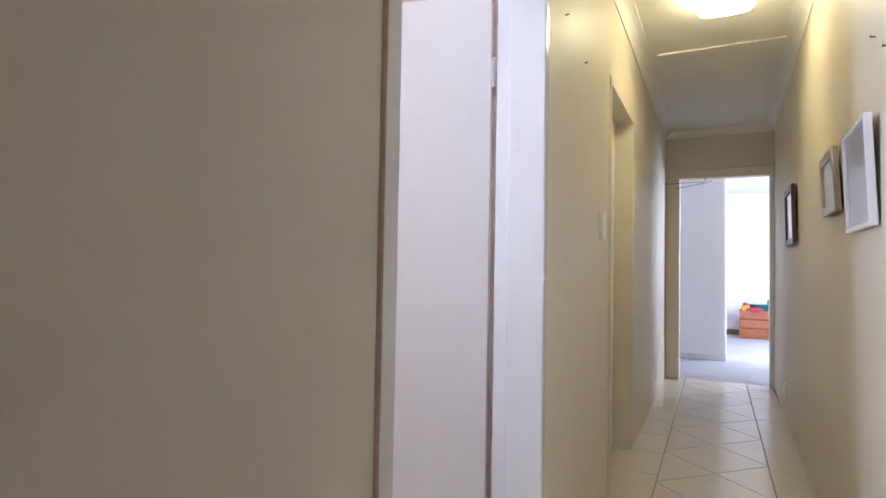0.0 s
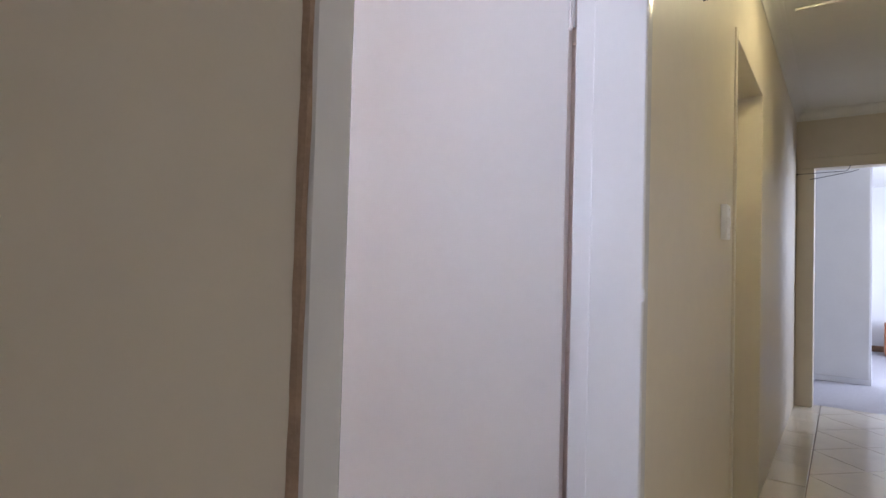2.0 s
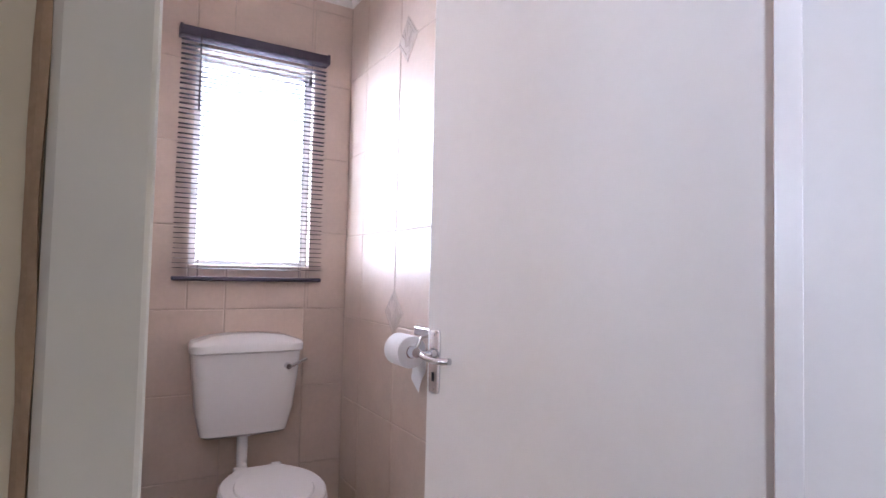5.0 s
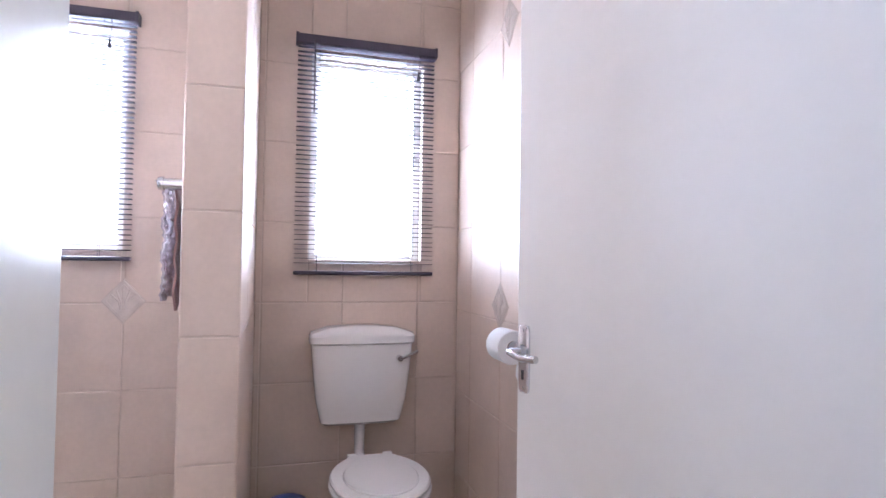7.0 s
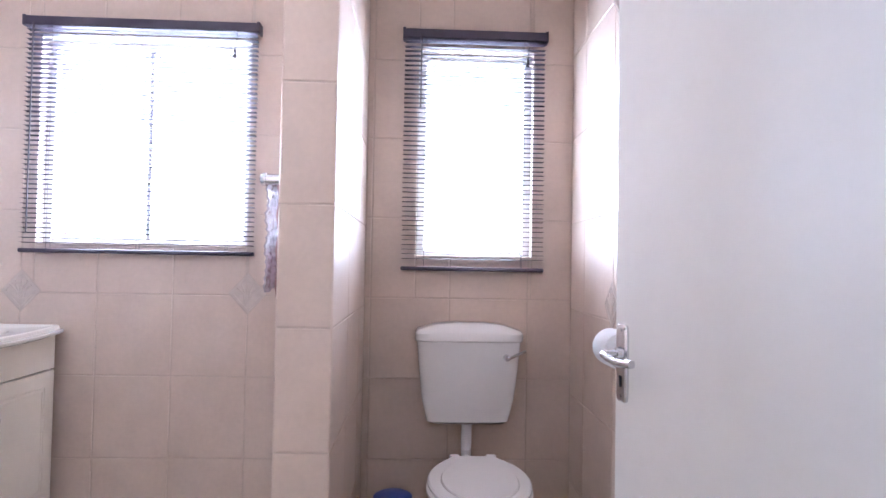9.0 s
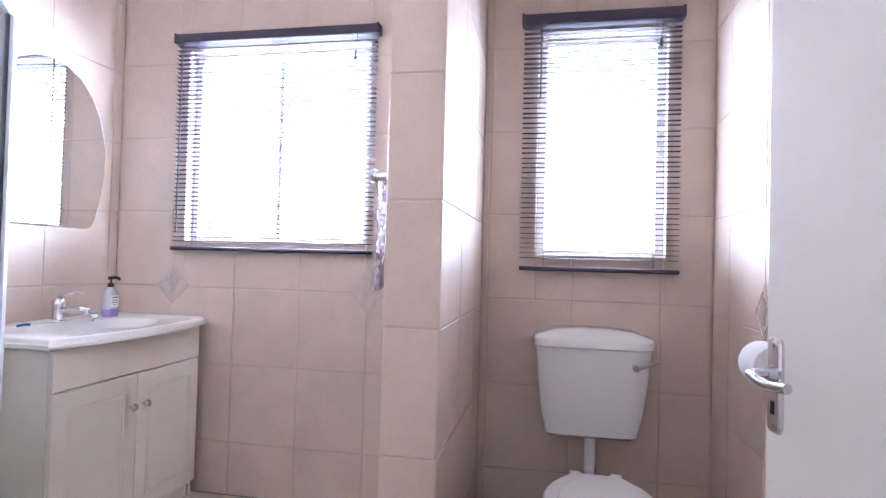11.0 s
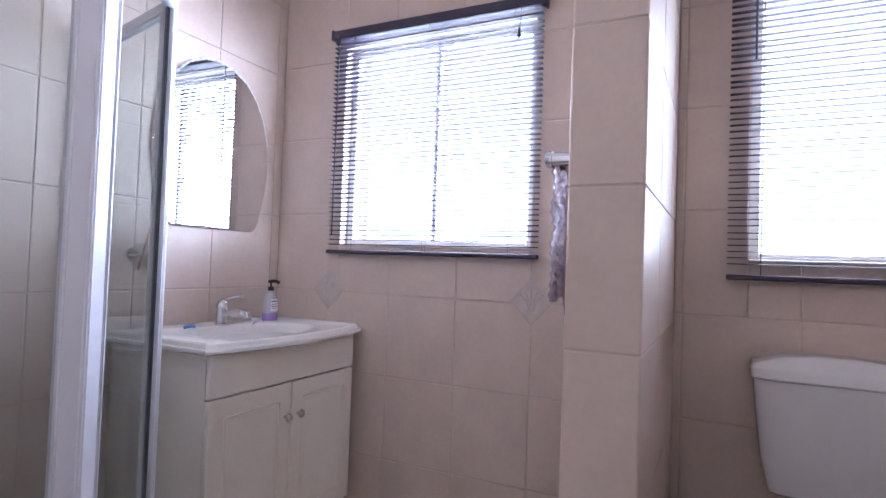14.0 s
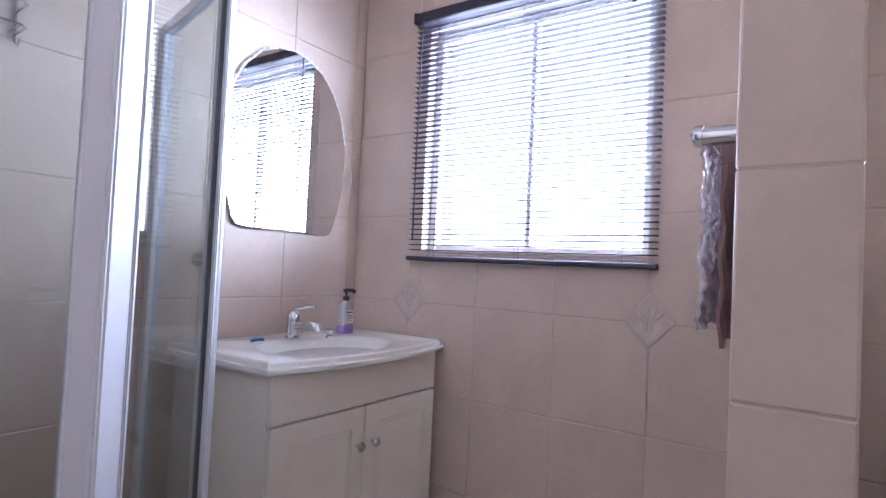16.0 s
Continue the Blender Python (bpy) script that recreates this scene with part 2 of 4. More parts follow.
ASKEW = Matrix.Translation((0, 1.9, 0)) @ pose(0, 0, 0, 0, 0, 1.3) @ Matrix.Translation((0, -1.9, 0))


def askew(ob):
    ob.matrix_world = ASKEW @ ob.matrix_world


askew(structure("wall_west_2", wb, M_PAINT, "cream painted corridor wall with a second doorway"))
structure("wall_east", box(HALL_W, HALL_W + 0.12, -2.0, END_Y, 0, 2.66), M_PAINT, "cream painted corridor wall hung with pictures")
# Unseen end wall; its opening is added for the fill lamp.
wb = box(-0.14, 0.08, -2.12, -2.0, 0, 2.66)
box(0.80, HALL_W + 0.12, -2.12, -2.0, 0, 2.66, bm=wb)
box(0.08, 0.80, -2.12, -2.0, 2.05, 2.66, bm=wb)
structure("wall_south", wb, M_PAINT, "cream painted end wall, unseen, with an opening added for fill light")
E0, E1 = 0.03, 0.838
wb = box(-0.14, E0 - 0.13, END_Y, END_Y + 0.12, 0, 2.66)
box(E1 + 0.04, HALL_W + 0.12, END_Y, END_Y + 0.12, 0, 2.66, bm=wb)
box(E0 - 0.13, E1 + 0.04, END_Y, END_Y + 0.12, 2.155, 2.66, bm=wb)
structure("wall_north", wb, M_PAINT, "cream painted wall over the far doorway")
cb = box(-0.14, HALL_W + 0.12, -2.12, END_Y + 0.12, HALL_H, HALL_H + 0.1)
structure("ceiling_hall", cb, M_CEIL, "white boarded corridor ceiling with cover strips", "ceiling")
for i, y in enumerate((0.6, 4.18)):
    structure("trim_strip_%d" % (i + 1), box(0.07, HALL_W - 0.07, y - 0.016, y + 0.016, HALL_H - 0.012, HALL_H, 0.002), M_CEIL, "white ceiling cover strip", "trim")


def cove(x0, y0, x1, y1, h, nx, ny, r=0.075):
    """A quarter-round cornice along a wall; (nx, ny) points into the room."""
    prof = [(0.0, 0.0), (0.0, -r), (0.006, -r)] + [(0.006 + (r - 0.006) * (1 - math.cos(a)), -r + (r - 0.006) * math.sin(a)) for a in (math.pi / 2 * k / 6 for k in range(1, 7))] + [(r, 0)]
    return loft([[(x + nx * u, y + ny * u, h + v) for u, v in prof] for x, y in ((x0, y0), (x1, y1))])


structure("trim_cornice_1", cove(0, -2.0, 0, 1.9, HALL_H, 1, 0), M_CEIL, "white coved cornice", "cornice")
askew(structure("trim_cornice_7", cove(0, 1.9, 0, END_Y, HALL_H, 1, 0), M_CEIL, "white coved cornice", "cornice"))
structure("trim_cornice_2", cove(HALL_W, -2.0, HALL_W, END_Y, HALL_H, -1, 0), M_CEIL, "white coved cornice", "cornice")
structure("trim_cornice_3", cove(-0.1, END_Y, HALL_W, END_Y, HALL_H, 0, -1), M_CEIL, "white coved cornice", "cornice")


def door_frame(name, y0, y1, label, x_in=-0.16, mat=None, near=CW, step=-0.108):
    """A pressed steel frame in a wall along y: casing, reveal and rebate."""
    f = thing(name, label, "door frame", kind="structure")

    def profile(cw):
        return [(0.001, cw), (0.005, cw - 0.001), (0.007, cw - 0.005), (0.007, 0.004), (0.0055, 0.0015), (0.003, 0), (step, 0),
                (step - 0.002, 0.002), (step - 0.002, 0.016), (step - 0.004, 0.018), (x_in + 0.002, 0.018), (x_in, 0.02), (x_in, cw)]
    for a, s, cw in ((y0, -1, near), (y1, 1, CW)):
        part("jamb", loft([[(x, a + s * u, z) for x, u in profile(cw)] for z in (0, 2.033 + CW)]), mat or M_GLOSS, f)
    part("head", loft([[(x, y, 2.033 + u) for x, u in profile(CW)] for y in (y0 + 0.0005, y1 - 0.0005)]), mat or M_GLOSS, f)
    structure(name.replace("door_frame", "trim_threshold"), box(-0.19, -0.112, y0, y1, -0.05, -0.001), M_FLOOR, "tiled threshold under the door", "threshold")
    return f


door_frame("door_frame_1", DOOR_Y0, DOOR_Y1, "white gloss steel door frame of the bathroom", near=CWL)
askew(door_frame("door_frame_2", 3.05, 3.88, "cream painted steel door frame along the corridor", mat=M_PAINT))
rows = []
for k in range(140):
    z = 2.09 * k / 139
    e = DOOR_Y0 - CWL - 0.0075 + 0.0015 * noise.noise((0, 3.1, z * 9)) + 0.001 * noise.noise((5, 0, z * 31))
    i = DOOR_Y0 - CWL + 0.002 * noise.noise((9, 2.0, z * 14))
    h = 0.005 + 0.003 * noise.noise((2, 7.0, z * 22))
    rows.append([(-0.001, e, z), (h * 0.5, e + 0.002, z), (h, (e + i) / 2, z), (0.0072, i, z), (-0.001, i, z)])
structure("trim_filler", loft(rows), M_FILLER, "cracked brown filler beside the door frame", "trim")
f = thing("door_frame_3", "cream steel frame of the far doorway", "door frame", kind="structure")
part("jamb", box(E0 - 0.13, E0, END_Y - 0.014, END_Y + 0.13, 0, 2.06, 0.004), M_PAINT, f)
part("jamb", box(E1, E1 + 0.04, END_Y - 0.014, END_Y + 0.13, 0, 2.06, 0.004), M_GLOSS, f)
part("head", box(E0 - 0.13, E1 + 0.04, END_Y - 0.014, END_Y + 0.13, 2.061, 2.15, 0.004), M_PAINT, f)

chip = lathe([(0.001, 0.016), (0.004, 0.012), (0.0055, 0.0), (0.004, -0.012), (0.001, -0.016)], 12, (0.005, DOOR_Y1 + 0.004, 1.085))
structure("trim_paint_lump", chip, M_GLOSS, "small lump of old paint on the frame edge", "trim")

# ---- bathroom shell ----
structure("floor_bath", box(-2.45, -0.125, MIR_Y - 0.1, NICHE_Y + 0.1, -0.1, -0.006), M_FGROUT, "bathroom floor bedding", "floor")
structure("ceiling_bath", box(-2.45, -0.14, MIR_Y - 0.12, NICHE_Y + 0.12, BATH_H, BATH_H + 0.1), M_CEIL, "white bathroom ceiling", "ceiling")


def holed(x0, x1, y0, y1, z0, z1, holes):
    """A wall across y with window openings."""
    bm = bmesh.new()
    at = y0
    for h in sorted(holes):
        box(x0, x1, at, h[0], z0, z1, bm=bm)
        box(x0, x1, h[0], h[1], z0, h[2], bm=bm)
        box(x0, x1, h[0], h[1], h[3], z1, bm=bm)
        at = h[1]
    box(x0, x1, at, y1, z0, z1, bm=bm)
    return bm


G = 0.006           # depth of the tiles
GW = 0.0032         # depth of the joints
wall_w = structure("wall_window", holed(WALL_X - 0.22, WALL_X - GW, MIR_Y - 0.12, NICHE_Y + 0.12, 0, 2.5, [W1, W2]), M_GROUT, "beige tiled bathroom wall with two windows")
wall_m = structure("wall_basin", box(WALL_X - G, -0.146, MIR_Y - 0.12, MIR_Y - GW, 0, 2.5), M_GROUT, "beige tiled wall behind the basin and shower")
wall_n = structure("wall_toilet", box(WALL_X - G, -0.146, NICHE_Y + GW, NICHE_Y + 0.12, 0, 2.5), M_GROUT, "beige tiled wall beside the toilet")
wb = box(-0.1555, -0.1405, MIR_Y - G, DOOR_Y0 - 0.038, 0, 2.5)
box(-0.1555, -0.1405, DOOR_Y1 + 0.038, NICHE_Y + G, 0, 2.5, bm=wb)
box(-0.1555, -0.1405, DOOR_Y0 - 0.038, DOOR_Y1 + 0.038, 2.071, 2.5, bm=wb)
wall_d = structure("wall_door", wb, M_GROUT, "beige tiled wall around the bathroom door")
PX, PY0, PY1 = -1.395, 0.885, 1.047
pillar = structure("wall_pier", box(WALL_X - G, PX - GW, PY0 + GW, PY1 - GW, 0, BATH_H), M_GROUT, "beige tiled pier between basin and toilet")
structure("trim_cornice_4", cove(WALL_X, MIR_Y, WALL_X, NICHE_Y, BATH_H, 1, 0, 0.06), M_CEIL, "white coved cornice", "cornice")
structure("trim_cornice_5", cove(WALL_X, MIR_Y, -0.15, MIR_Y, BATH_H, 0, 1, 0.06), M_CEIL, "white coved cornice", "cornice")
structure("trim_cornice_6", cove(WALL_X, NICHE_Y, -0.15, NICHE_Y, BATH_H, 0, -1, 0.06), M_CEIL, "white coved cornice", "cornice")

M_OUT = glow("bright_sky_haze", (0.90, 0.94, 1.0), 3.3)
structure("backdrop", box(-4.22, -4.2, -3.2, 4.2, -0.2, 4.6), M_OUT, "plain bright sky beyond the bathroom windows", "sky")

# ---- bedroom beyond the corridor ----
structure("floor_bedroom", box(-2.2, 2.6, END_Y + 0.12, 11.6, -0.1, 0.0), M_CARPET, "lavender grey bedroom carpet", "floor")
structure("ceiling_bedroom", box(-2.2, 2.7, END_Y + 0.12, 11.7, 2.5, 2.6), M_CEIL, "white bedroom ceiling", "ceiling")
structure("wall_bedroom_1", box(-2.2, 2.7, 11.5, 11.6, 0, 2.5), M_WHITEW, "plain white bedroom wall")
structure("wall_bedroom_2", box(-2.3, -2.2, END_Y + 0.12, 11.6, 0, 2.5), M_WHITEW, "plain white bedroom wall")
structure("wall_bedroom_3", holed(2.4, 2.5, END_Y + 0.12, 11.5, 0, 2.5, [(8.15, 9.85, 0.9, 2.1)]), M_WHITEW, "white bedroom wall with a window")
wb = box(-2.2, -0.14, END_Y + 0.02, END_Y + 0.12, 0, 2.5)
box(HALL_W + 0.12, 2.4, END_Y + 0.02, END_Y + 0.12, 0, 2.5, bm=wb)
structure("wall_bedroom_4", wb, M_WHITEW, "plain white bedroom wall")
structure("baseboard", box(-2.2, 2.4, 11.485, 11.5, 0, 0.09, 0.003), M_SKIRT, "brown wooden skirting board", "skirting")


def bedroom_things():
    w = thing("wardrobe", "tall white built-in wardrobe with plain doors", "wardrobe", (-0.53, 8.05, 0))
    part("body", box(-0.9, 0.98, 0.02, 0.62, 0.0, 2.42, 0.004), M_WHITEW, w)
    part("door", box(-0.9, 0.03, 0, 0.018, 0.06, 2.38, 0.003), M_GLOSS, w)
    part("door", box(0.036, 0.96, 0, 0.018, 0.06, 2.38, 0.003), M_GLOSS, w)
    c = thing("toy_crate", "reddish slatted pine crate full of toys", "crate", (1.01, 11.1, 0))
    for z in (0.03, 0.18, 0.33):
        part("slat", box(-0.38, 0.38, -0.2, -0.182, z, z + 0.135, 0.004), M_PINE, c)
        part("slat", box(-0.38, 0.38, 0.182, 0.2, z, z + 0.135, 0.004), M_PINE, c)
        part("slat", box(-0.38, -0.362, -0.18, 0.18, z, z + 0.135, 0.004), M_PINE, c)
        part("slat", box(0.362, 0.38, -0.18, 0.18, z, z + 0.135, 0.004), M_PINE, c)
    part("base", box(-0.37, 0.37, -0.19, 0.19, 0.0, 0.03), M_PINE, c)
    part("filling", box(-0.355, 0.355, -0.18, 0.18, 0.03, 0.43, 0.02), M_RED, c)
    t = thing("toy_boat", "teal plastic toy boat on the crate", "toy", (1.06, 11.06, 0.43))
    part("hull", loft([superring(0, 0, 0, 0.2, 0.08, 2.4, 20), superring(0, 0, 0.14, 0.3, 0.12, 2.2, 20)]), M_GREEN, t, "", True)
    part("cabin", box(-0.02, 0.14, -0.05, 0.05, 0.13, 0.22, 0.02), M_GREEN, t)
    t = thing("toy_block", "orange and yellow plastic toy on the crate", "toy", (0.72, 11.02, 0.43))
    part("block", box(-0.05, 0.05, -0.05, 0.05, 0, 0.12, 0.02), M_YELLOW, t)
    part("cap", lathe([(0.04, 0), (0.045, 0.03), (0.01, 0.05)], 14, (0, 0, 0.118)), M_RED, t)
    t = thing("toy_cushion", "crimson cloth toy hanging over the crate", "toy", (0.86, 10.96, 0.43))
    part("cushion", loft([superring(0, 0, z, 0.13 * s, 0.07 * s, 2.6, 16) for z, s in ((0, 0.8), (0.03, 1), (0.06, 0.95), (0.09, 0.5))]), M_RED, t, "", True)


bedroom_things()


# ---- corridor things ----
def corridor_things():
    d = thing("door_2", "white flush door, closed, along the corridor", "door", (-0.150, 3.465, 0.008), kind="structure")
    part("leaf", box(0, 0.042, -0.418, 0.418, 0, 2.02, 0.002), M_DOOR, d)
    part("hinge", rod((0.046, -0.405, 1.72), (0.046, -0.405, 1.82), 0.007, 10), M_CHROME, d)
    askew(d)
    s = thing("light_switch", "white plastic light switch on the corridor wall", "switch", (0, 2.80, 1.31))
    part("plate", box(-0.002, 0.020, -0.036, 0.036, -0.06, 0.06, 0.005), M_SWITCH, s)
    part("rocker", box(0.018, 0.0245, -0.011, 0.011, -0.022, 0.016, 0.003), M_SWITCH, s)
    part("screw", rod((0.018, 0, 0.043), (0.0215, 0, 0.043), 0.0035, 8), M_CHROME, s)
    part("screw", rod((0.018, 0, -0.043), (0.0215, 0, -0.043), 0.0035, 8), M_CHROME, s)
    askew(s)
    s = thing("wall_socket", "small white wall socket near the floor", "socket", (HALL_W, 5.25, 0.22))
    part("plate", box(-0.011, 0.002, -0.05, 0.05, -0.05, 0.05, 0.004), M_SWITCH, s)
    part("face", box(-0.014, -0.009, -0.03, 0.03, -0.03, 0.03, 0.003), M_SWITCH, s)
    l = thing("ceiling_lamp", "lit square glass ceiling lamp in the corridor", "lamp", (0.48, 3.40, HALL_H))
    part("base", box(-0.10, 0.10, -0.10, 0.10, -0.02, 0.002, 0.006), M_SWITCH, l)
    part("shade", loft([superring(0, 0, z, r, r, 5, 28) for z, r in ((-0.018, 0.105), (-0.03, 0.135), (-0.06, 0.138), (-0.078, 0.125), (-0.085, 0.09))]), M_LAMP, l, "glowing frosted glass shade", True)
    # pictures
    for y, z, w, h, tilt, fr, pr, border, lab in (
            (2.32, 1.41, 0.36, 0.32, 2.5, M_GLOSS, M_PRINTG, 0.014, "grey print in a thin white frame, leaning off the wall"),
            (2.89, 1.47, 0.34, 0.24, 3, M_FRAMES, M_PRINT, 0.035, "pale print in a silver-gilt frame"),
            (4.62, 1.49, 0.52, 0.38, 1.5, M_FRAMED, M_PRINTR, 0.04, "small print in a dark walnut frame")):
        p = thing("framed_picture", lab, "picture", (HALL_W - 0.012, y, z), "pictures on the corridor wall")
        p.matrix_world = Matrix.Translation((HALL_W - 0.014 - 0.5 * h * math.sin(radians(tilt)), y, z)) @ pose(0, 0, 0, 0, -tilt, 0)
        for nm, b in (("frame_side", (-0.014, 0.008, -w / 2, -w / 2 + border, -h / 2, h / 2)), ("frame_side", (-0.014, 0.008, w / 2 - border, w / 2, -h / 2, h / 2)),
                      ("frame_rail", (-0.014, 0.008, -w / 2 + border, w / 2 - border, -h / 2, -h / 2 + border)), ("frame_rail", (-0.014, 0.008, -w / 2 + border, w / 2 - border, h / 2 - border, h / 2))):
            part(nm, box(*b, 0.003), fr, p)
        part("print", box(-0.004, 0.004, -w / 2 + border, w / 2 - border, -h / 2 + border, h / 2 - border), pr, p)
    w = thing("wire_hook", "thin bent wire sticking out of the corridor wall", "wire", (-0.10, 6.38, 2.0))
    part("wire", tube([(-0.03, 0, 0), (0.12, 0.004, 0.002), (0.35, 0.006, 0.006), (0.366, 0.006, 0.012), (0.385, 0.006, 0.05)], 0.0028, 8), M_BLACK, w, "", True)
    part("wire_eye", tube([(0.012, 0.01 * math.cos(a), 0.01 * math.sin(a)) for a in (math.tau * k / 12 for k in range(13))], 0.003, 6), M_BLACK, w, "", True)
    for y, z in ((2.1, 1.99), (2.42, 1.93)):
        n = thing("wall_nail", "small dark nail in the cream wall", "nail", (0, y, z), "nails")
        part("shank", rod((-0.004, 0, 0), (0.012, 0, 0.003), 0.0022, 8), M_BLACK, n)
        part("nail_head", rod((0.011, 0, 0.003), (0.0135, 0, 0.0034), 0.0035, 10), M_BLACK, n)
        askew(n)
    for y, z in ((2.05, 1.72), (1.75, 1.93), (2.2, 1.8)):
        n = thing("wall_nail", "small dark nail in the cream wall", "nail", (HALL_W, y, z), "nails")
        part("shank", rod((0.004, 0, 0), (-0.012, 0, 0.003), 0.002, 8), M_BLACK, n)
        part("nail_head", rod((-0.011, 0, 0.003), (-0.0135, 0, 0.0034), 0.004, 10), M_BLACK, n)
    w = thing("door_wire", "thin dark wire across the far door head", "wire", (0, END_Y - 0.02, 1.98))
    part("wire", tube([(-0.0, -0.03, -0.02), (0.10, 0, 0.0), (0.29, -0.08, 0.02), (0.34, 0.0, 0.045)], 0.003, 6), M_BLACK, w)


corridor_things()


# ---- bathroom door ----
def handle_set(parent, x, z, y, s):
    """A long plate with a lever handle; s is the side of the leaf (-1 or 1)."""
    h = part("handle_plate", loft([[(x + a, y + s * d, z + b) for a, _, b in [(p[0], 0, p[1]) for p in superring(0, 0, 0, hx, hz, 7, 24)]] for d, hx, hz in ((0, 0.0205, 0.084), (0.005, 0.0205, 0.084), (0.008, 0.017, 0.080))]), M_CHROME, parent, "chrome handle plate", True)
    part("lever", tube([(x, y + s * 0.006, z + 0.022), (x, y + s * 0.042, z + 0.022), (x + 0.006, y + s * 0.052, z + 0.021), (x + 0.03, y + s * 0.055, z + 0.017), (x + 0.06, y + s * 0.055, z + 0.012), (x + 0.09, y + s * 0.052, z + 0.015), (x + 0.108, y + s * 0.05, z + 0.017)], 0.0085, 12), M_CHROME, h, "chrome lever", True)
    part("rose", rod((x, y + s * 0.006, z + 0.022), (x, y + s * 0.02, z + 0.022), 0.015, 16, 0.011), M_CHROME, h, "", True)
    part("keyhole", box(x - 0.003, x + 0.003, y + s * 0.0065, y + s * 0.0088, z - 0.05, z - 0.028, 0.001), M_BLACK, h)
    for b in (-0.072, 0.072):
        part("screw", rod((x, y + s * 0.007, z + b), (x, y + s * 0.0095, z + b), 0.004, 8), M_CHROME, h)


HX, HY = -0.200, 1.912
door = thing("door_1", "white flush bathroom door standing open", "door", (HX, HY, 0.008), kind="structure", rz=math.degrees(math.atan2(-0.173, -0.813)) + 180)
part("leaf", box(-0.832, 0, 0.0, 0.04, 0, 2.02, 0.003), M_DOOR, door)
handle_set(door, -0.799, 0.905, 0.0, -1)
part("latch_plate", box(-0.8335, -0.8318, 0.009, 0.031, 0.83, 0.98), M_CHROME, door)
for z in (0.22, 1.75):
    hg = part("hinge", rod((0.012, -0.004, z - 0.05), (0.012, -0.004, z + 0.05), 0.0075, 12), M_CHROME, door, "steel butt hinge")
    part("hinge_flap", box(-0.003, 0.012, 0.002, 0.006, z - 0.05, z + 0.05), M_CHROME, hg)


# ---- windows and blinds ----
def window(name, o, mullion, label):
    y0, y1, z0, z1 = o
    w = thing(name, label, "window", (WALL_X - 0.07, 0, 0), kind="structure")
    b = 0.035
    part("window_frame", box(-0.02, 0.02, y0, y0 + b, z0, z1, 0.004), M_GLOSS, w)
    part("window_frame", box(-0.02, 0.02, y1 - b, y1, z0, z1, 0.004), M_GLOSS, w)
    part("window_frame", box(-0.02, 0.02, y0 + b, y1 - b, z0, z0 + b, 0.004), M_GLOSS, w)
    part("window_frame", box(-0.02, 0.02, y0 + b, y1 - b, z1 - b, z1, 0.004), M_GLOSS, w)
    cuts = [y0 + b, y1 - b]
    if mullion:
        part("mullion", box(-0.02, 0.02, mullion - 0.011, mullion + 0.011, z0 + b, z1 - b, 0.004), M_GLOSS, w)
        cuts = [y0 + b, mullion - 0.011, mullion + 0.011, y1 - b]
    for a, c in zip(cuts[::2], cuts[1::2]):
        p = part("pane", box(-0.002, 0.002, a, c, z0 + b, z1 - b), M_GLASS, w)
        p.visible_shadow = False
    part("window_sill", box(0.02, 0.068, y0, y1, z0 - 0.004, z0 + 0.012, 0.004), M_TILE, w)


window("window_1", W1, 0.06, "bright two-light window behind a blind")
window("window_2", W2, 0, "bright narrow window behind a blind")


def blind(y0, y1, z0, z1, x, label, wand_y, cord_y, lean):
    """A venetian blind: head rail, tilted slats, ladder cords, bottom rail, wand and pull cord."""
    v = thing("venetian_blind", label, "blind", (x, 0, z1), "window blinds")
    h = z1 - z0
    w = y1 - y0
    part("head_rail", box(-0.026, 0.022, y0, y1, -0.04, 0, 0.004), M_RAIL_FLARE, v)
    for y in (y0 - 0.006, y1 - 0.006):
        part("end_bracket", box(-0.030, 0.026, y, y + 0.012, -0.044, 0.003, 0.002), M_RAIL_FLARE, v)
    part("bottom_rail", box(-0.016, 0.016, y0 + 0.002, y1 - 0.002, -h, -h + 0.018, 0.005), M_RAIL_FLARE, v)
    pitch = 0.0212
    n = int((h - 0.04 - 0.035) / pitch)
    prof = [(-0.0125, 0.0), (-0.006, 0.0016), (0, 0.0021), (0.006, 0.0016), (0.0125, 0.0)]
    ring = prof + [(u, q - 0.0007) for u, q in reversed(prof)]
    tilt = radians(lean)
    data = mesh_of("slat", loft([[(u * math.cos(tilt) - q * math.sin(tilt), y, u * math.sin(tilt) + q * math.cos(tilt)) for u, q in ring] for y in (y0 + 0.004, y1 - 0.004)]), M_SLAT)
    for i in range(n):
        s = new("slat", data)
        s.parent = v
        s.location = (0, 0, -0.056 - i * pitch)
        s.rotation_euler = (random.uniform(-0.0015, 0.0015), random.uniform(-0.02, 0.02), 0)
    for k in (0.12, 0.5, 0.88) if w > 0.8 else (0.16, 0.84):
        y = y0 + k * w
        for u in (-0.0145, 0.0145):
            part("ladder_cord", rod((u, y, -h + 0.01), (u, y, -0.035), 0.0009, 5), M_CORD, v)
    part("tilt_wand", rod((0.028, wand_y, -0.03), (0.030, wand_y, -0.36 if w < 0.8 else -0.95), 0.0035, 8), M_CORD, v)
    c = part("pull_cord", tube([(0.026, cord_y, -0.02), (0.028, cord_y + 0.003, -0.08), (0.029, cord_y - 0.004, -0.13)], 0.0014, 6), M_CORD, v)
    part("tassel", rod((0.029, cord_y - 0.004, -0.165), (0.029, cord_y - 0.004, -0.125), 0.008, 10, 0.004), M_CORD, c)
    return v


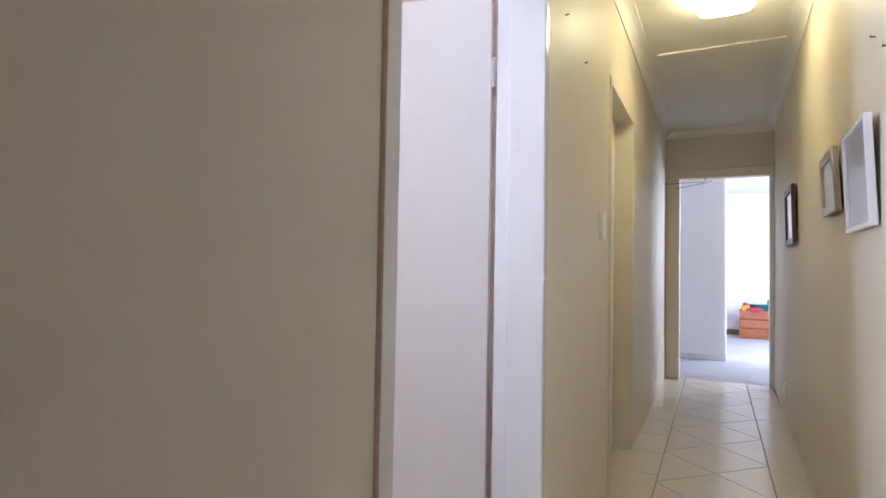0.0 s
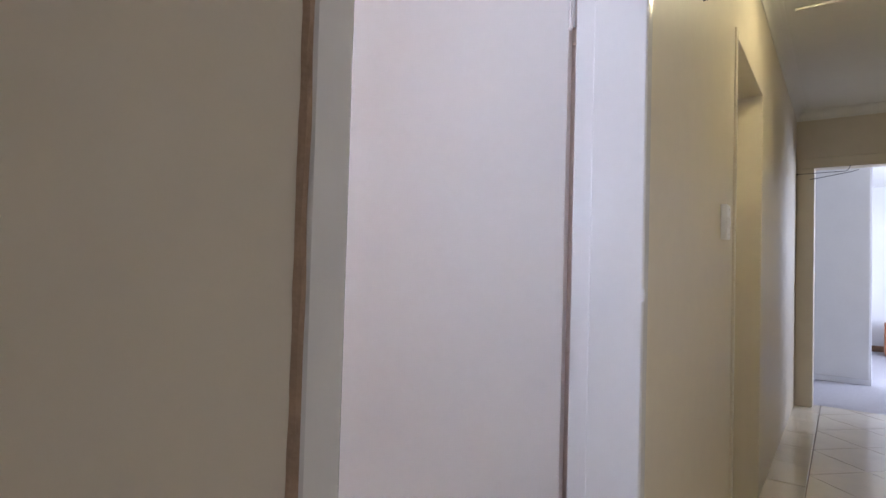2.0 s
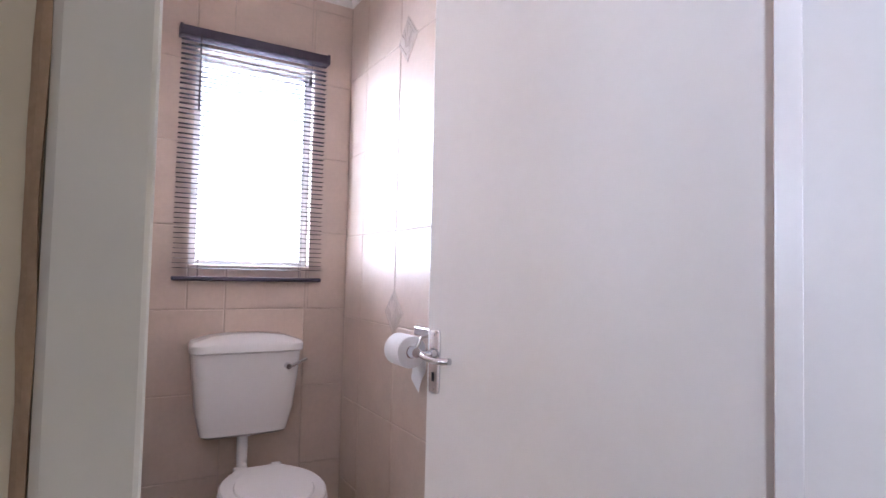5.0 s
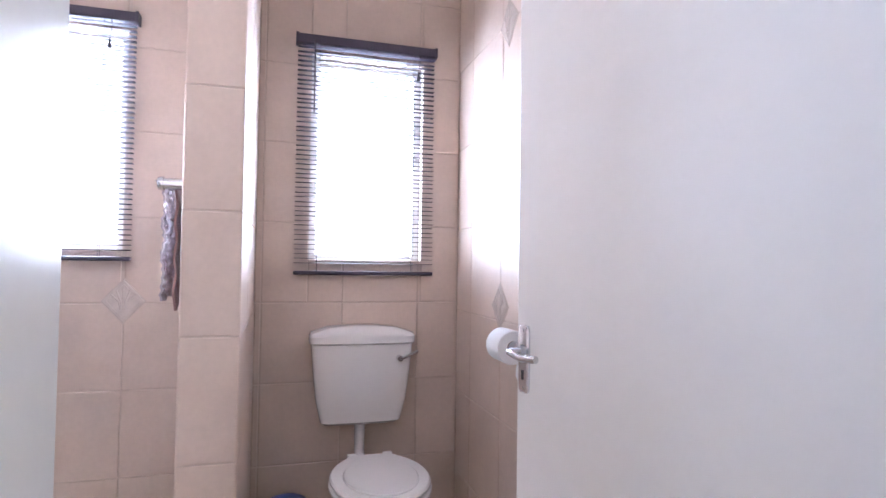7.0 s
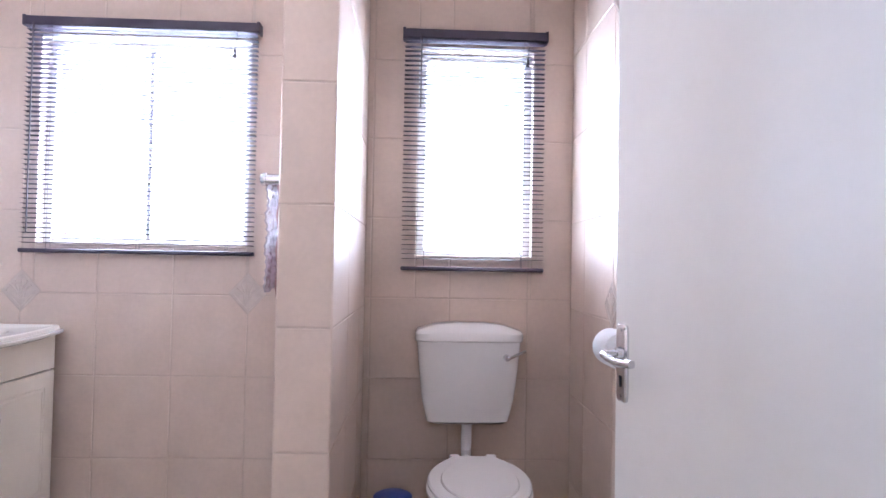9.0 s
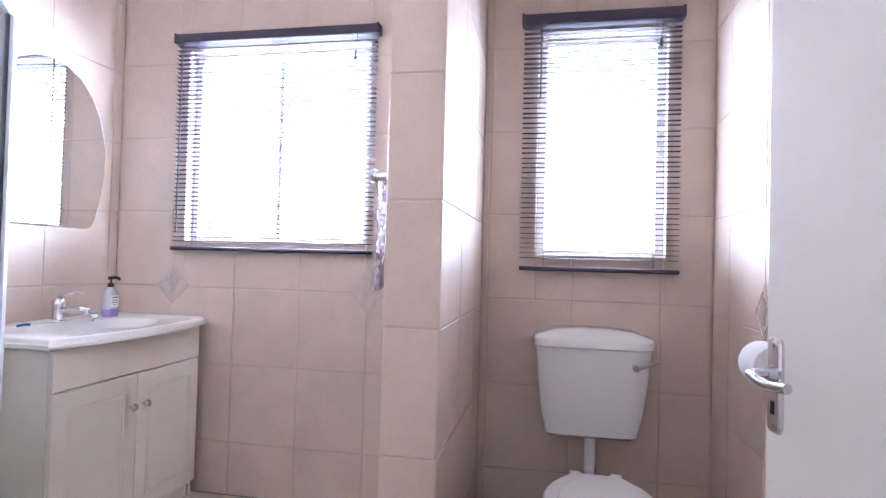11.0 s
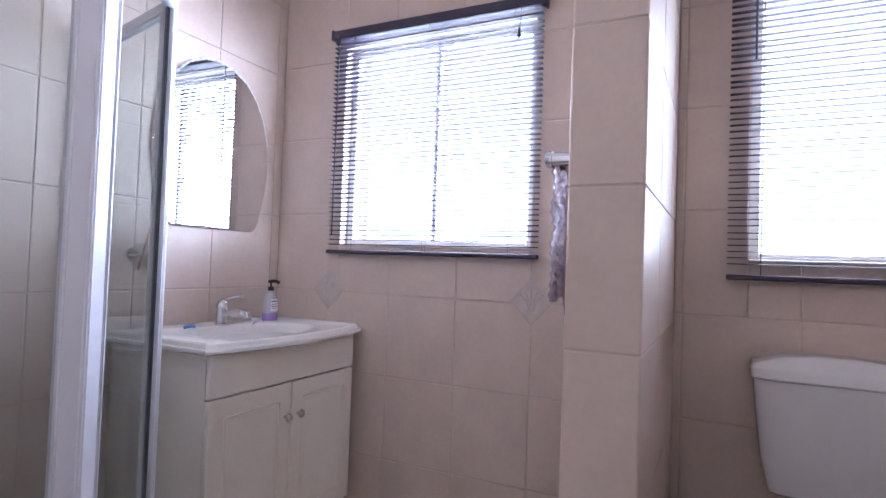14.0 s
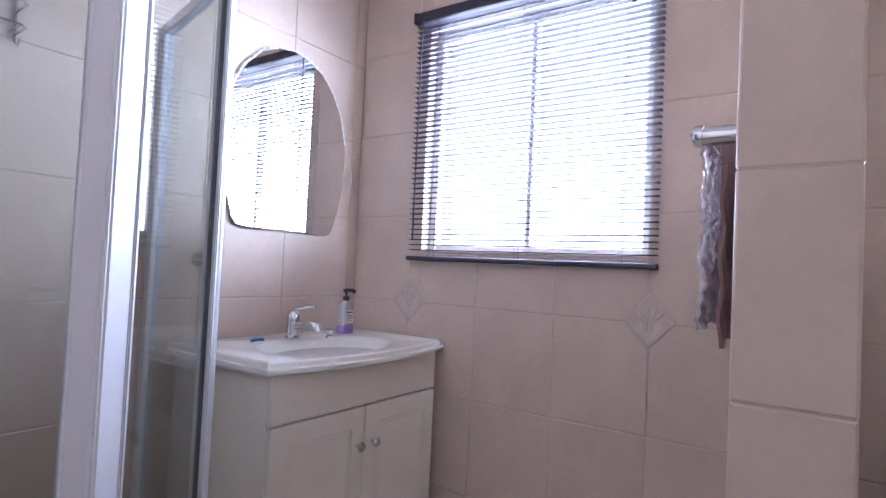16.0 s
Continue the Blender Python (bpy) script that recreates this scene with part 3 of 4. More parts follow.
blind(-0.445, 0.562, 1.142, 2.175, WALL_X + 0.034, "wide dark plum venetian blind with open slats", -0.40, 0.47, 6)
blind(1.207, 1.85, 1.092, 2.175, WALL_X + 0.034, "narrow dark plum venetian blind with open slats", 1.285, 1.765, 0)


# ---- toilet ----
def toilet():
    t = thing("toilet", "white close-lidded toilet with a low cistern", "toilet", (WALL_X, 1.510, 0))
    # cistern against the wall, tapering downwards
    def ring(z, hy, d0, d1):
        return [(x, y, z) for x, y, _ in superring((d0 + d1) / 2, 0, 0, (d1 - d0) / 2, hy, 6, 36)]
    part("cistern", loft([ring(0.440, 0.160, 0.02, 0.13), ring(0.453, 0.176, 0.008, 0.15), ring(0.55, 0.198, 0.006, 0.17), ring(0.68, 0.212, 0.006, 0.185), ring(0.795, 0.222, 0.006, 0.19)]), M_CERAMIC, t, "", True)
    lid = [ring(0.797, 0.228, 0.004, 0.197), ring(0.803, 0.230, 0.002, 0.205), ring(0.83, 0.230, 0.002, 0.205), ring(0.842, 0.222, 0.006, 0.197), ring(0.865, 0.15, 0.02, 0.17), ring(0.873, 0.06, 0.05, 0.14)]
    part("cistern_lid", loft(lid), M_CERAMIC, t, "", True)
    lv = part("flush_lever", tube([(0.185, 0.155, 0.735), (0.212, 0.155, 0.735), (0.218, 0.165, 0.737), (0.216, 0.20, 0.752), (0.21, 0.232, 0.764)], 0.0065, 10), M_CHROME, t, "chrome flush lever", True)
    part("lever_boss", rod((0.184, 0.155, 0.735), (0.216, 0.155, 0.735), 0.014, 16, 0.012), M_CHROME, lv, "", True)
    part("flush_pipe", tube([(0.085, 0, 0.47), (0.085, 0, 0.34), (0.09, 0, 0.31), (0.12, 0, 0.29), (0.32, 0, 0.29)], 0.023, 16), M_CERAMIC, t, "white flush pipe", True)
    part("pipe_nut", rod((0.085, 0, 0.43), (0.085, 0, 0.46), 0.032, 12), M_SEAT, t)
    rings = []
    for z, cx, hx, hy in ((0.0, 0.56, 0.17, 0.11), (0.03, 0.56, 0.165, 0.105), (0.16, 0.58, 0.15, 0.095), (0.27, 0.60, 0.19, 0.13), (0.325, 0.61, 0.225, 0.16), (0.352, 0.61, 0.235, 0.17)):
        rings.append(superring(cx, 0, z, hx, hy, 2.4, 36))
    part("bowl", loft(rings), M_CERAMIC, t, "", True)
    part("bowl_back", box(0.30, 0.46, -0.09, 0.09, 0.17, 0.350, 0.03, 3), M_CERAMIC, t, "", True)

    def seat(z0, z1, hx, hy, cx):
        out = []
        for k in range(40):
            a = k * math.tau / 40
            c, s = math.cos(a), math.sin(a)
            x = cx + hx * c
            y = hy * s
            if c < -0.72:
                x = cx - hx * 0.98
                y = hy * 0.69 * (s / 0.69) * 0.75
            out.append((x, y))
        return loft([[(cx + (x - cx) * k, y * k, z) for x, y in out] for z, k in ((z0, 0.97), (z0 + 0.006, 1.0), (z1 - 0.006, 1.0), (z1, 0.965))])
    part("seat", seat(0.355, 0.375, 0.24, 0.180, 0.625), M_SEAT, t, "", True)
    ld = part("seat_lid", seat(0.377, 0.397, 0.235, 0.176, 0.625), M_SEAT, t, "", True)
    part("lid_panel", seat(0.394, 0.403, 0.18, 0.132, 0.64), M_SEAT, ld, "", True)
    for y in (-0.07, 0.07):
        part("hinge_block", box(0.375, 0.40, y - 0.02, y + 0.02, 0.350, 0.397, 0.006), M_SEAT, t)
    p = thing("cleaning_tub", "small blue plastic tub behind the toilet", "tub", (-2.13, 1.20, 0))
    part("tub_body", lathe([(0.06, 0), (0.065, 0.005), (0.075, 0.13), (0.08, 0.135), (0.08, 0.142)], 22), M_BLUE, p, "", True)
    part("tub_lid", lathe([(0.081, 0.142), (0.081, 0.156), (0.07, 0.162), (0.02, 0.163)], 22), M_BLUE, p, "", True)


toilet()


def paper_holder():
    x, y, z = -1.47, 1.90, 0.875
    h = thing("toilet_roll_holder", "chrome toilet roll holder on the tiled wall", "holder", (x, y, z))
    part("wall_plate", box(-0.075, 0.075, NICHE_Y - y - 0.012, NICHE_Y - y, 0.04, 0.075, 0.005), M_CHROME, h)
    part("arm", tube([(0.068, 0.075, 0.055), (0.068, 0.03, 0.05), (0.068, 0.0, 0.0)], 0.006, 10), M_CHROME, h, "", True)
    part("spindle", rod((-0.07, 0, 0), (0.075, 0, 0), 0.013, 14), M_CHROME, h)
    part("end_knob", rod((0.062, 0, 0), (0.09, 0, 0), 0.021, 18, 0.017), M_CHROME, h, "", True)
    r = thing("toilet_roll", "white toilet roll with a loose end hanging", "toilet roll", (x, y, z - 0.002))
    prof = [(0.022, -0.055), (0.054, -0.055), (0.057, -0.05), (0.057, 0.05), (0.054, 0.055), (0.022, 0.055)]
    bm = loft([[(u, rr * math.cos(k * math.tau / 30), rr * math.sin(k * math.tau / 30)) for k in range(30)] for rr, u in prof], False)
    part("roll", bm, M_PAPER, r, "", True)
    bm = loft([[(u, rr * math.cos(k * math.tau / 20), rr * math.sin(k * math.tau / 20)) for k in range(20)] for rr, u in ((0.022, -0.054), (0.022, 0.054), (0.0205, 0.054), (0.0205, -0.054))], False)
    part("core", bm, M_CORE, r)
    rows = []
    for k in range(9):
        zz = 0.0 - k * 0.019
        yy = 0.0585 + 0.004 * math.sin(k * 0.8)
        a = -0.05 + 0.05 * max(0, k - 6) / 2
        b = 0.05 - 0.012 * max(0, k - 4)
        rows.append([(a, yy, zz), (b, yy - 0.002, zz), (b, yy - 0.001, zz), (a, yy + 0.001, zz)])
    part("loose_sheet", loft(rows), M_PAPER, r, "", True)


paper_holder()


# ---- towel rail on the pier ----
def towel_rail():
    y = 0.808
    r = thing("towel_rail", "chrome towel rail on the tiled pier", "towel rail", (-1.5, y, 1.375))
    part("bar", rod((-0.62, 0, 0), (-0.02, 0, 0), 0.012, 16), M_CHROME, r, "", True)
    for x in (-0.60, -0.02):
        part("post", rod((x, 0.0, 0), (x, PY0 - y, 0), 0.017, 18), M_CHROME, r, "", True)
        part("end_cap", lathe([(0.001, -0.006), (0.018, -0.004), (0.021, 0.004), (0.021, 0.012)], 20), M_CHROME, r, "", True).matrix_local = pose(x, -0.004, 0, -90, 0, 0)
    t = thing("beaded_towel", "clear lilac embossed plastic sheet over the towel rail", "hanging", (-1.5, y, 1.375))
    for nm, yy, drop, mat, x0, x1, lab in (("front_sheet", -0.002, -0.345, M_BEAD, -0.50, -0.045, "shiny embossed plastic"), ("back_sheet", 0.034, -0.375, M_TOWEL, -0.50, -0.05, "rose-brown cloth backing")):
        rows = []
        for k in range(64):
            z = 0.014 + (drop - 0.014) * k / 63
            ring = []
            for j in range(61):
                x = x0 + (x1 - x0) * j / 60
                w = 0.004 * math.sin(x * 70) + 0.003 * math.sin(z * 60 + x * 25) + (0.0075 * abs(math.sin(x * 105 + math.sin(z * 40))) * abs(math.sin(z * 125)) if mat is M_BEAD else 0)
                ring.append((x, yy + w, z + 0.006 * math.sin(x * 30) * (k / 63)))
            rows.append(ring + [(a, b + 0.006, c) for a, b, c in reversed(ring)])
        part(nm, loft(rows), mat, t, lab, True)
    part("fold", loft([[(x, 0.001 + 0.022 * math.cos(a), 0.010 + 0.008 * math.sin(a)) for a in (math.pi * k / 8 for k in range(9))] + [(x, 0.001 + 0.018 * math.cos(a), 0.006 + 0.008 * math.sin(a)) for a in (math.pi * k / 8 for k in reversed(range(9)))] for x in (-0.5, -0.27, -0.045)]), M_BEAD, t, "", True)


towel_rail()


# ---- basin unit ----
def basin_unit():
    x0, x1, yf = -2.266, -1.476, -0.27
    v = thing("vanity_unit", "white two-door basin cabinet with chrome knobs", "cabinet", (-1.85, MIR_Y, 0))
    o = (-1.85, MIR_Y)
    fy = yf - o[1] - 0.02
    part("side_panel", box(x0 - o[0], x0 - o[0] + 0.016, 0.004, fy, 0.0, 0.79, 0.001), M_WRAP, v)
    part("side_panel", box(x1 - o[0] - 0.016, x1 - o[0], 0.004, fy, 0.0, 0.79, 0.001), M_WRAP, v)
    part("back_panel", box(x0 - o[0] + 0.016, x1 - o[0] - 0.016, 0.004, 0.016, 0.06, 0.70), M_WRAP, v)
    part("bottom_panel", box(x0 - o[0] + 0.016, x1 - o[0] - 0.016, 0.016, fy, 0.06, 0.076), M_WRAP, v)
    part("plinth", box(x0 - o[0] + 0.01, x1 - o[0] - 0.01, 0.02, yf - o[1] - 0.035, 0, 0.06), M_WRAP, v)
    part("fascia", box(x0 - o[0], x1 - o[0], yf - o[1] - 0.019, yf - o[1], 0.646, 0.790, 0.004), M_WRAP, v)
    mid = -0.02
    for a, b, kx in ((x0 - o[0], mid - 0.002, mid - 0.036), (mid + 0.002, x1 - o[0], mid + 0.036)):
        d = part("door", box(a, b, yf - o[1] - 0.019, yf - o[1], 0.075, 0.640, 0.004), M_WRAP, v)
        # routed panel with an arched head
        f = yf - o[1]
        for ins, dep in ((0.062, 0.0025), (0.076, 0.002)):
            pts = []
            for k in range(25):
                s = k / 24
                pts.append((a + ins + (b - a - 2 * ins) * s, f, 0.640 - ins - 0.004 + 0.004 * math.sin(math.pi * s)))
            pts += [(b - ins, f, 0.075 + ins)] + [(a + ins, f, 0.075 + ins)] + [pts[0]]
            part("panel_bead", tube(pts, dep, 6), M_WRAP, d, "", True)
        kn = part("knob", rod((kx, f, 0.515), (kx, f + 0.014, 0.515), 0.006, 12), M_CHROME, d, "chrome knob")
        part("knob_head", lathe([(0.006, 0), (0.0155, 0.006), (0.0165, 0.012), (0.012, 0.017), (0.002, 0.019)], 18), M_CHROME, kn, "", True).matrix_local = pose(kx, f + 0.012, 0.515, -90, 0, 0)
    # cast top with a bowed, moulded front edge
    t = thing("wash_basin", "white cast basin top with a moulded bowed edge", "basin", (-1.878, MIR_Y, 0.790))
    hw = 0.432

    def outline(grow):
        pts = [(-hw - grow * 0 , 0.006), (hw + grow, 0.006)]
        n = 20
        for k in range(n + 1):
            s = 1 - 2 * k / n
            pts.append((s * (hw + grow), 0.507 + 0.065 * (1 - s * s) + grow))
        pts[0] = (-hw - grow, 0.006)
        return pts
    bm = bmesh.new()
    rings = [(0.0, -0.012), (0.004, -0.002), (0.012, 0.0), (0.019, -0.002), (0.021, -0.010), (0.026, -0.012), (0.034, -0.014), (0.039, -0.020)]
    vs = [[bm.verts.new((x, y, z)) for x, y in outline(g)] for z, g in rings]
    n = len(vs[0])
    for a, b in zip(vs, vs[1:]):
        for k in range(n):
            bm.faces.new((a[k], a[(k + 1) % n], b[(k + 1) % n], b[k]))
    bm.faces.new(vs[0][::-1])
    # top face with the bowl sunk into it
    N = 48
    cx, cy = 0.03, 0.325
    def oval(hx, hy, z):
        return [bm.verts.new((cx + hx * math.cos(k * math.tau / N), cy + hy * math.sin(k * math.tau / N), z)) for k in range(N)]
    first = oval(0.285, 0.190, 0.039)
    edges = [e for e in bm.edges if all(abs(q.co.z - 0.039) < 1e-6 for q in e.verts)]
    loop = [bm.edges.new((first[k], first[(k + 1) % N])) for k in range(N)]
    bmesh.ops.triangle_fill(bm, edges=edges + loop, use_beauty=True)
    bad = [f for f in bm.faces if len(f.verts) == 3 and ((f.calc_center_median().x - cx) / 0.283) ** 2 + ((f.calc_center_median().y - cy) / 0.193) ** 2 < 0.98]
    bmesh.ops.delete(bm, geom=bad, context="FACES_ONLY")
    prev = first
    for hx, hy, z in ((0.275, 0.186, 0.036), (0.255, 0.17, 0.020), (0.22, 0.145, -0.03), (0.16, 0.10, -0.075), (0.06, 0.045, -0.09)):
        cur = oval(hx, hy, z)
        for k in range(N):
            bm.faces.new((prev[k], prev[(k + 1) % N], cur[(k + 1) % N], cur[k]))
        prev = cur
    bm.faces.new(prev)
    part("top", bm, M_MARBLE, t, "", True)
    part("waste", lathe([(0.001, 0.004), (0.03, 0.004), (0.032, 0.0), (0.03, -0.004)], 20, (cx, cy, -0.089)), M_CHROME, t, "chrome waste", True)
    part("overflow", tube([(cx - 0.16 + 0.018 * math.cos(a), 0.165 + 0.004 * math.cos(a), 0.030 + 0.012 * math.sin(a)) for a in (math.tau * k / 14 for k in range(15))], 0.003, 6), M_CHROME, t, "", True)
    # mixer tap
    fz = 0.829
    f = thing("mixer_tap", "chrome single-lever basin mixer tap", "tap", (-1.852, -0.638, fz))
    part("tap_body", lathe([(0.027, 0), (0.027, 0.006), (0.022, 0.012), (0.021, 0.06), (0.024, 0.07), (0.025, 0.085), (0.016, 0.1), (0.002, 0.104)], 22), M_CHROME, f, "", True)
    part("spout", tube([(0, 0.008, 0.045), (-0.004, 0.05, 0.052), (-0.008, 0.10, 0.056), (-0.01, 0.125, 0.052), (-0.01, 0.13, 0.036)], 0.0145, 14), M_CHROME, f, "", True)
    part("lever", tube([(0, -0.005, 0.1), (-0.005, 0.02, 0.112), (-0.015, 0.06, 0.12), (-0.025, 0.095, 0.122)], 0.006, 10), M_CHROME, f, "", True)
    # soap bottle
    b = thing("soap_dispenser", "clear soap bottle with black pump and lilac soap", "bottle", (-2.115, -0.625, fz))
    b.scale = (0.92, 0.92, 0.98)
    part("soap_fill", loft([superring(0, 0, z, 0.038, 0.025, 3, 28) for z in (0.002, 0.036)]), M_LILAC, b, "lilac liquid soap", True)
    part("bottle", loft([superring(0, 0, z, hx, hy, 3, 28) for z, hx, hy in ((0.0365, 0.0385, 0.0255), (0.09, 0.036, 0.024), (0.118, 0.030, 0.021), (0.132, 0.014, 0.014), (0.14, 0.012, 0.012))]), M_BOTTLE, b, "", True)
    lb = part("bottle_label", box(-0.024, 0.024, 0.0248, 0.0262, 0.045, 0.10, 0.0004), M_SWITCH, b, "white label with dark print")
    for z, wv, hh in ((0.088, 0.02, 0.005), (0.076, 0.017, 0.003), (0.066, 0.019, 0.003), (0.057, 0.012, 0.002)):
        part("print_bar", box(-wv, wv, 0.0262, 0.0268, z, z + hh), M_BLACK, lb)
    part("pump_collar", rod((0, 0, 0.138), (0, 0, 0.156), 0.0145, 16), M_BLACK, b)
    part("pump_stem", rod((0, 0, 0.156), (0, 0, 0.176), 0.005, 10), M_BLACK, b)
    part("pump_head", tube([(0.012, -0.004, 0.178), (0, 0, 0.181), (-0.02, 0.012, 0.181), (-0.035, 0.02, 0.174)], 0.0075, 10), M_BLACK, b, "", True)
    s = thing("blue_clip", "small blue plastic clip lying on the basin top", "clip", (-1.69, -0.628, fz))
    part("clip", tube([(-0.024, 0, 0.006), (-0.008, 0.006, 0.009), (0.010, 0.002, 0.008), (0.024, -0.003, 0.005)], 0.0058, 8), M_CLIP, s, "", True)
    g = thing("basin_plug", "small white plug with a grey rim on the basin top", "plug", (-2.065, -0.662, fz))
    part("plug_body", lathe([(0.014, 0.0), (0.016, 0.004), (0.016, 0.013), (0.012, 0.016)], 18), M_SEAT, g, "", True)
    part("plug_rim", tube([(0.013 * math.cos(a), 0.013 * math.sin(a), 0.017) for a in (math.tau * k / 16 for k in range(17))], 0.0028, 6), M_CHROME, g, "chrome rim", True)
    # wall-mounted tumbler holder
    h = thing("tumbler_holder", "chrome tumbler holder with a glass and toothbrush", "holder", (-1.53, MIR_Y, 1.105))
    part("rose", rod((0, 0, 0), (0, 0.014, 0), 0.024, 18), M_CHROME, h, "", True)
    part("ring", tube([(0.038 * math.cos(a), 0.07 + 0.038 * math.sin(a), 0) for a in (math.tau * k / 20 for k in range(21))], 0.0035, 8), M_CHROME, h, "", True)
    part("stem", rod((0, 0.012, 0), (0, 0.034, 0), 0.006, 10), M_CHROME, h)
    gl = thing("tumbler", "clear glass tumbler in the wall holder", "glass", (-1.53, MIR_Y + 0.07, 1.045))
    part("glass", lathe([(0.001, 0.0), (0.028, 0.0), (0.034, 0.10), (0.032, 0.10), (0.026, 0.006), (0.001, 0.006)], 22), M_GLASS, gl, "", True)
    tb = thing("toothbrush", "reddish toothbrush standing in the tumbler", "toothbrush", (-1.53, MIR_Y + 0.07, 1.052))
    part("handle", tube([(0.012, 0, 0.001), (-0.01, 0, 0.09), (-0.028, 0.0, 0.16)], 0.004, 8), M_RED, tb)


basin_unit()


def wall_mirror():
    """Egg-shaped mirror with a flat foot and scalloped bevelled rim."""
    cx, z0 = -1.896, 1.226
    half = [(0.0, 0.0), (0.24, 0.0), (0.272, 0.010), (0.292, 0.035), (0.325, 0.13), (0.350, 0.24), (0.357, 0.33), (0.345, 0.43), (0.31, 0.53), (0.255, 0.61), (0.18, 0.675), (0.09, 0.712), (0.0, 0.725)]
    pts = []
    for (a, b), (c, d) in zip(half, half[1:]):
        for k in range(6):
            pts.append((a + (c - a) * k / 6, b + (d - b) * k / 6))
    pts = [(a * 0.868, b * 1.005) for a, b in pts]
    half = [(a * 0.868, b * 1.005) for a, b in half]
    pts = pts + [half[-1]] + [(-a, b) for a, b in reversed(pts[1:])]
    mid = (0, 0.36)
    m = thing("wall_mirror", "frameless egg-shaped mirror with a scalloped rim over the basin", "mirror", (cx, MIR_Y, z0))

    def ring(y, k, scallop=0.0):
        out = []
        for i, (a, b) in enumerate(pts):
            da, db = a - mid[0], b - mid[1]
            s = k + scallop * (1 if i % 4 < 2 else 0) * (1 if b > 0.40 else 0)
            out.append((mid[0] + da * s, y, mid[1] + db * s))
        return out
    bm = loft([ring(0.004, 1.0), ring(0.007, 1.0, -0.012), ring(0.0105, 0.972, 0.0)])
    part("silvering", bm, M_MIRROR, m)
    arc = [p for p in ring(0.008, 0.99) if p[2] > 0.40]
    rim = tube(arc, 0.0022, 6)
    far = Vector(arc[0])
    for p in arc:
        if (Vector(p) - far).length > 0.021:
            far = Vector(p)
            own = bmesh.new()
            bmesh.ops.create_icosphere(own, subdivisions=1, radius=0.0075)
            bmesh.ops.transform(own, matrix=Matrix.Translation(p) @ Matrix.Diagonal((1, 0.5, 1, 1)), verts=own.verts)
            merge(rim, own)
    part("scalloped_rim", rim, M_CERAMIC, m, "bright scalloped glass rim", True)
    part("backing", loft([ring(0.0, 0.985), ring(0.004, 0.985)]), M_BLACK, m)


wall_mirror()


# ---- shower ----
def shower():
    H = 1.84
    aw = -1.372                 # side panel at the wall
    ax, ay = -1.25, -0.24      # corner of side panel and diagonal
    bx, by = -0.875, 0.058        # corner of diagonal and front panel
    s = thing("shower_enclosure", "corner shower enclosure of clear glass in white aluminium", "shower", (0, 0, 0))
    # tray
    out = [(-0.158, MIR_Y + 0.004), (aw - 0.012, MIR_Y + 0.004), (ax - 0.01, ay), (bx - 0.01, by + 0.012), (-0.158, by + 0.012)]
    part("tray", slab(out, -0.004, 0.07), M_CERAMIC, s)

    def bar(p, q, w, d, z0, z1, mat, name, label=""):
        p, q = Vector((*p, 0)), Vector((*q, 0))
        u = (q - p).normalized()
        nrm = Vector((-u.y, u.x, 0))
        o = [p - nrm * d / 2, q - nrm * d / 2, q + nrm * d / 2, p + nrm * d / 2]
        bm = slab([(v.x, v.y) for v in o], z0, z1)
        bmesh.ops.bevel(bm, geom=bm.edges[:], offset=min(0.003, d / 4), segments=2, affect="EDGES")
        return part(name, bm, mat, s, label)

    def panel(p, q, post_p, post_q):
        P, Q = Vector(p), Vector(q)
        u = (Q - P).normalized()
        bar(P, Q, 0, 0.028, 0.07, 0.105, M_ALU, "bottom_rail")
        bar(P, Q, 0, 0.028, H - 0.035, H, M_ALU, "top_rail")
        bar(P, P + u * post_p, 0, 0.03, 0.105, H - 0.035, M_ALU, "stile")
        bar(Q - u * post_q, Q, 0, 0.03, 0.105, H - 0.035, M_ALU, "stile")
        bar(P + u * post_p, Q - u * post_q, 0, 0.005, 0.105, H - 0.035, M_SHGLASS, "glass_panel", "clear glass panel")
    panel((aw, MIR_Y + 0.004), (ax - 0.004, ay - 0.014), 0.055, 0.028)
    panel((bx + 0.045, by), (-0.156, by), 0.004, 0.03)
    # diagonal door, with its own slimmer stiles
    A, B = Vector((ax, ay)), Vector((bx, by))
    u = (B - A).normalized()
    panel(A + u * 0.02, B - u * 0.035, 0.016, 0.012)
    part("corner_post", rod((ax, ay, 0.07), (ax, ay, H + 0.004), 0.017, 12), M_ALU, s, "white aluminium corner post", True)
    bar(A + u * 0.0365, A + u * 0.0425, 0, 0.012, 0.105, H - 0.035, M_SEAL, "door_seal", "dark magnetic door seal")
    o = [(bx - 0.032, by - 0.040), (bx + 0.055, by - 0.026), (bx + 0.069, by + 0.021), (bx + 0.036, by + 0.040), (bx + 0.028, by + 0.041), (bx - 0.038, by - 0.017)]
    bm = slab(o, 0.07, H + 0.004)
    bmesh.ops.bevel(bm, geom=bm.edges[:], offset=0.004, segments=2, affect="EDGES")
    part("corner_post", bm, M_ALU, s, "wide white aluminium corner post")
    # wire rack on the wall
    r = thing("shower_rack", "chrome wire shower rack on the tiled wall", "rack", (-0.875, MIR_Y, 1.675))
    for z, d in ((0.0, 0.10), (0.06, 0.10), (0.15, 0.012)):
        part("wire", tube([(-0.10, 0.004, z), (-0.10, d - 0.02, z), (-0.08, d, z), (0.10, d, z), (0.12, d - 0.02, z), (0.12, 0.004, z)], 0.0035, 8), M_CHROME, r, "", True)
    for k in range(7):
        x = -0.085 + k * 0.032
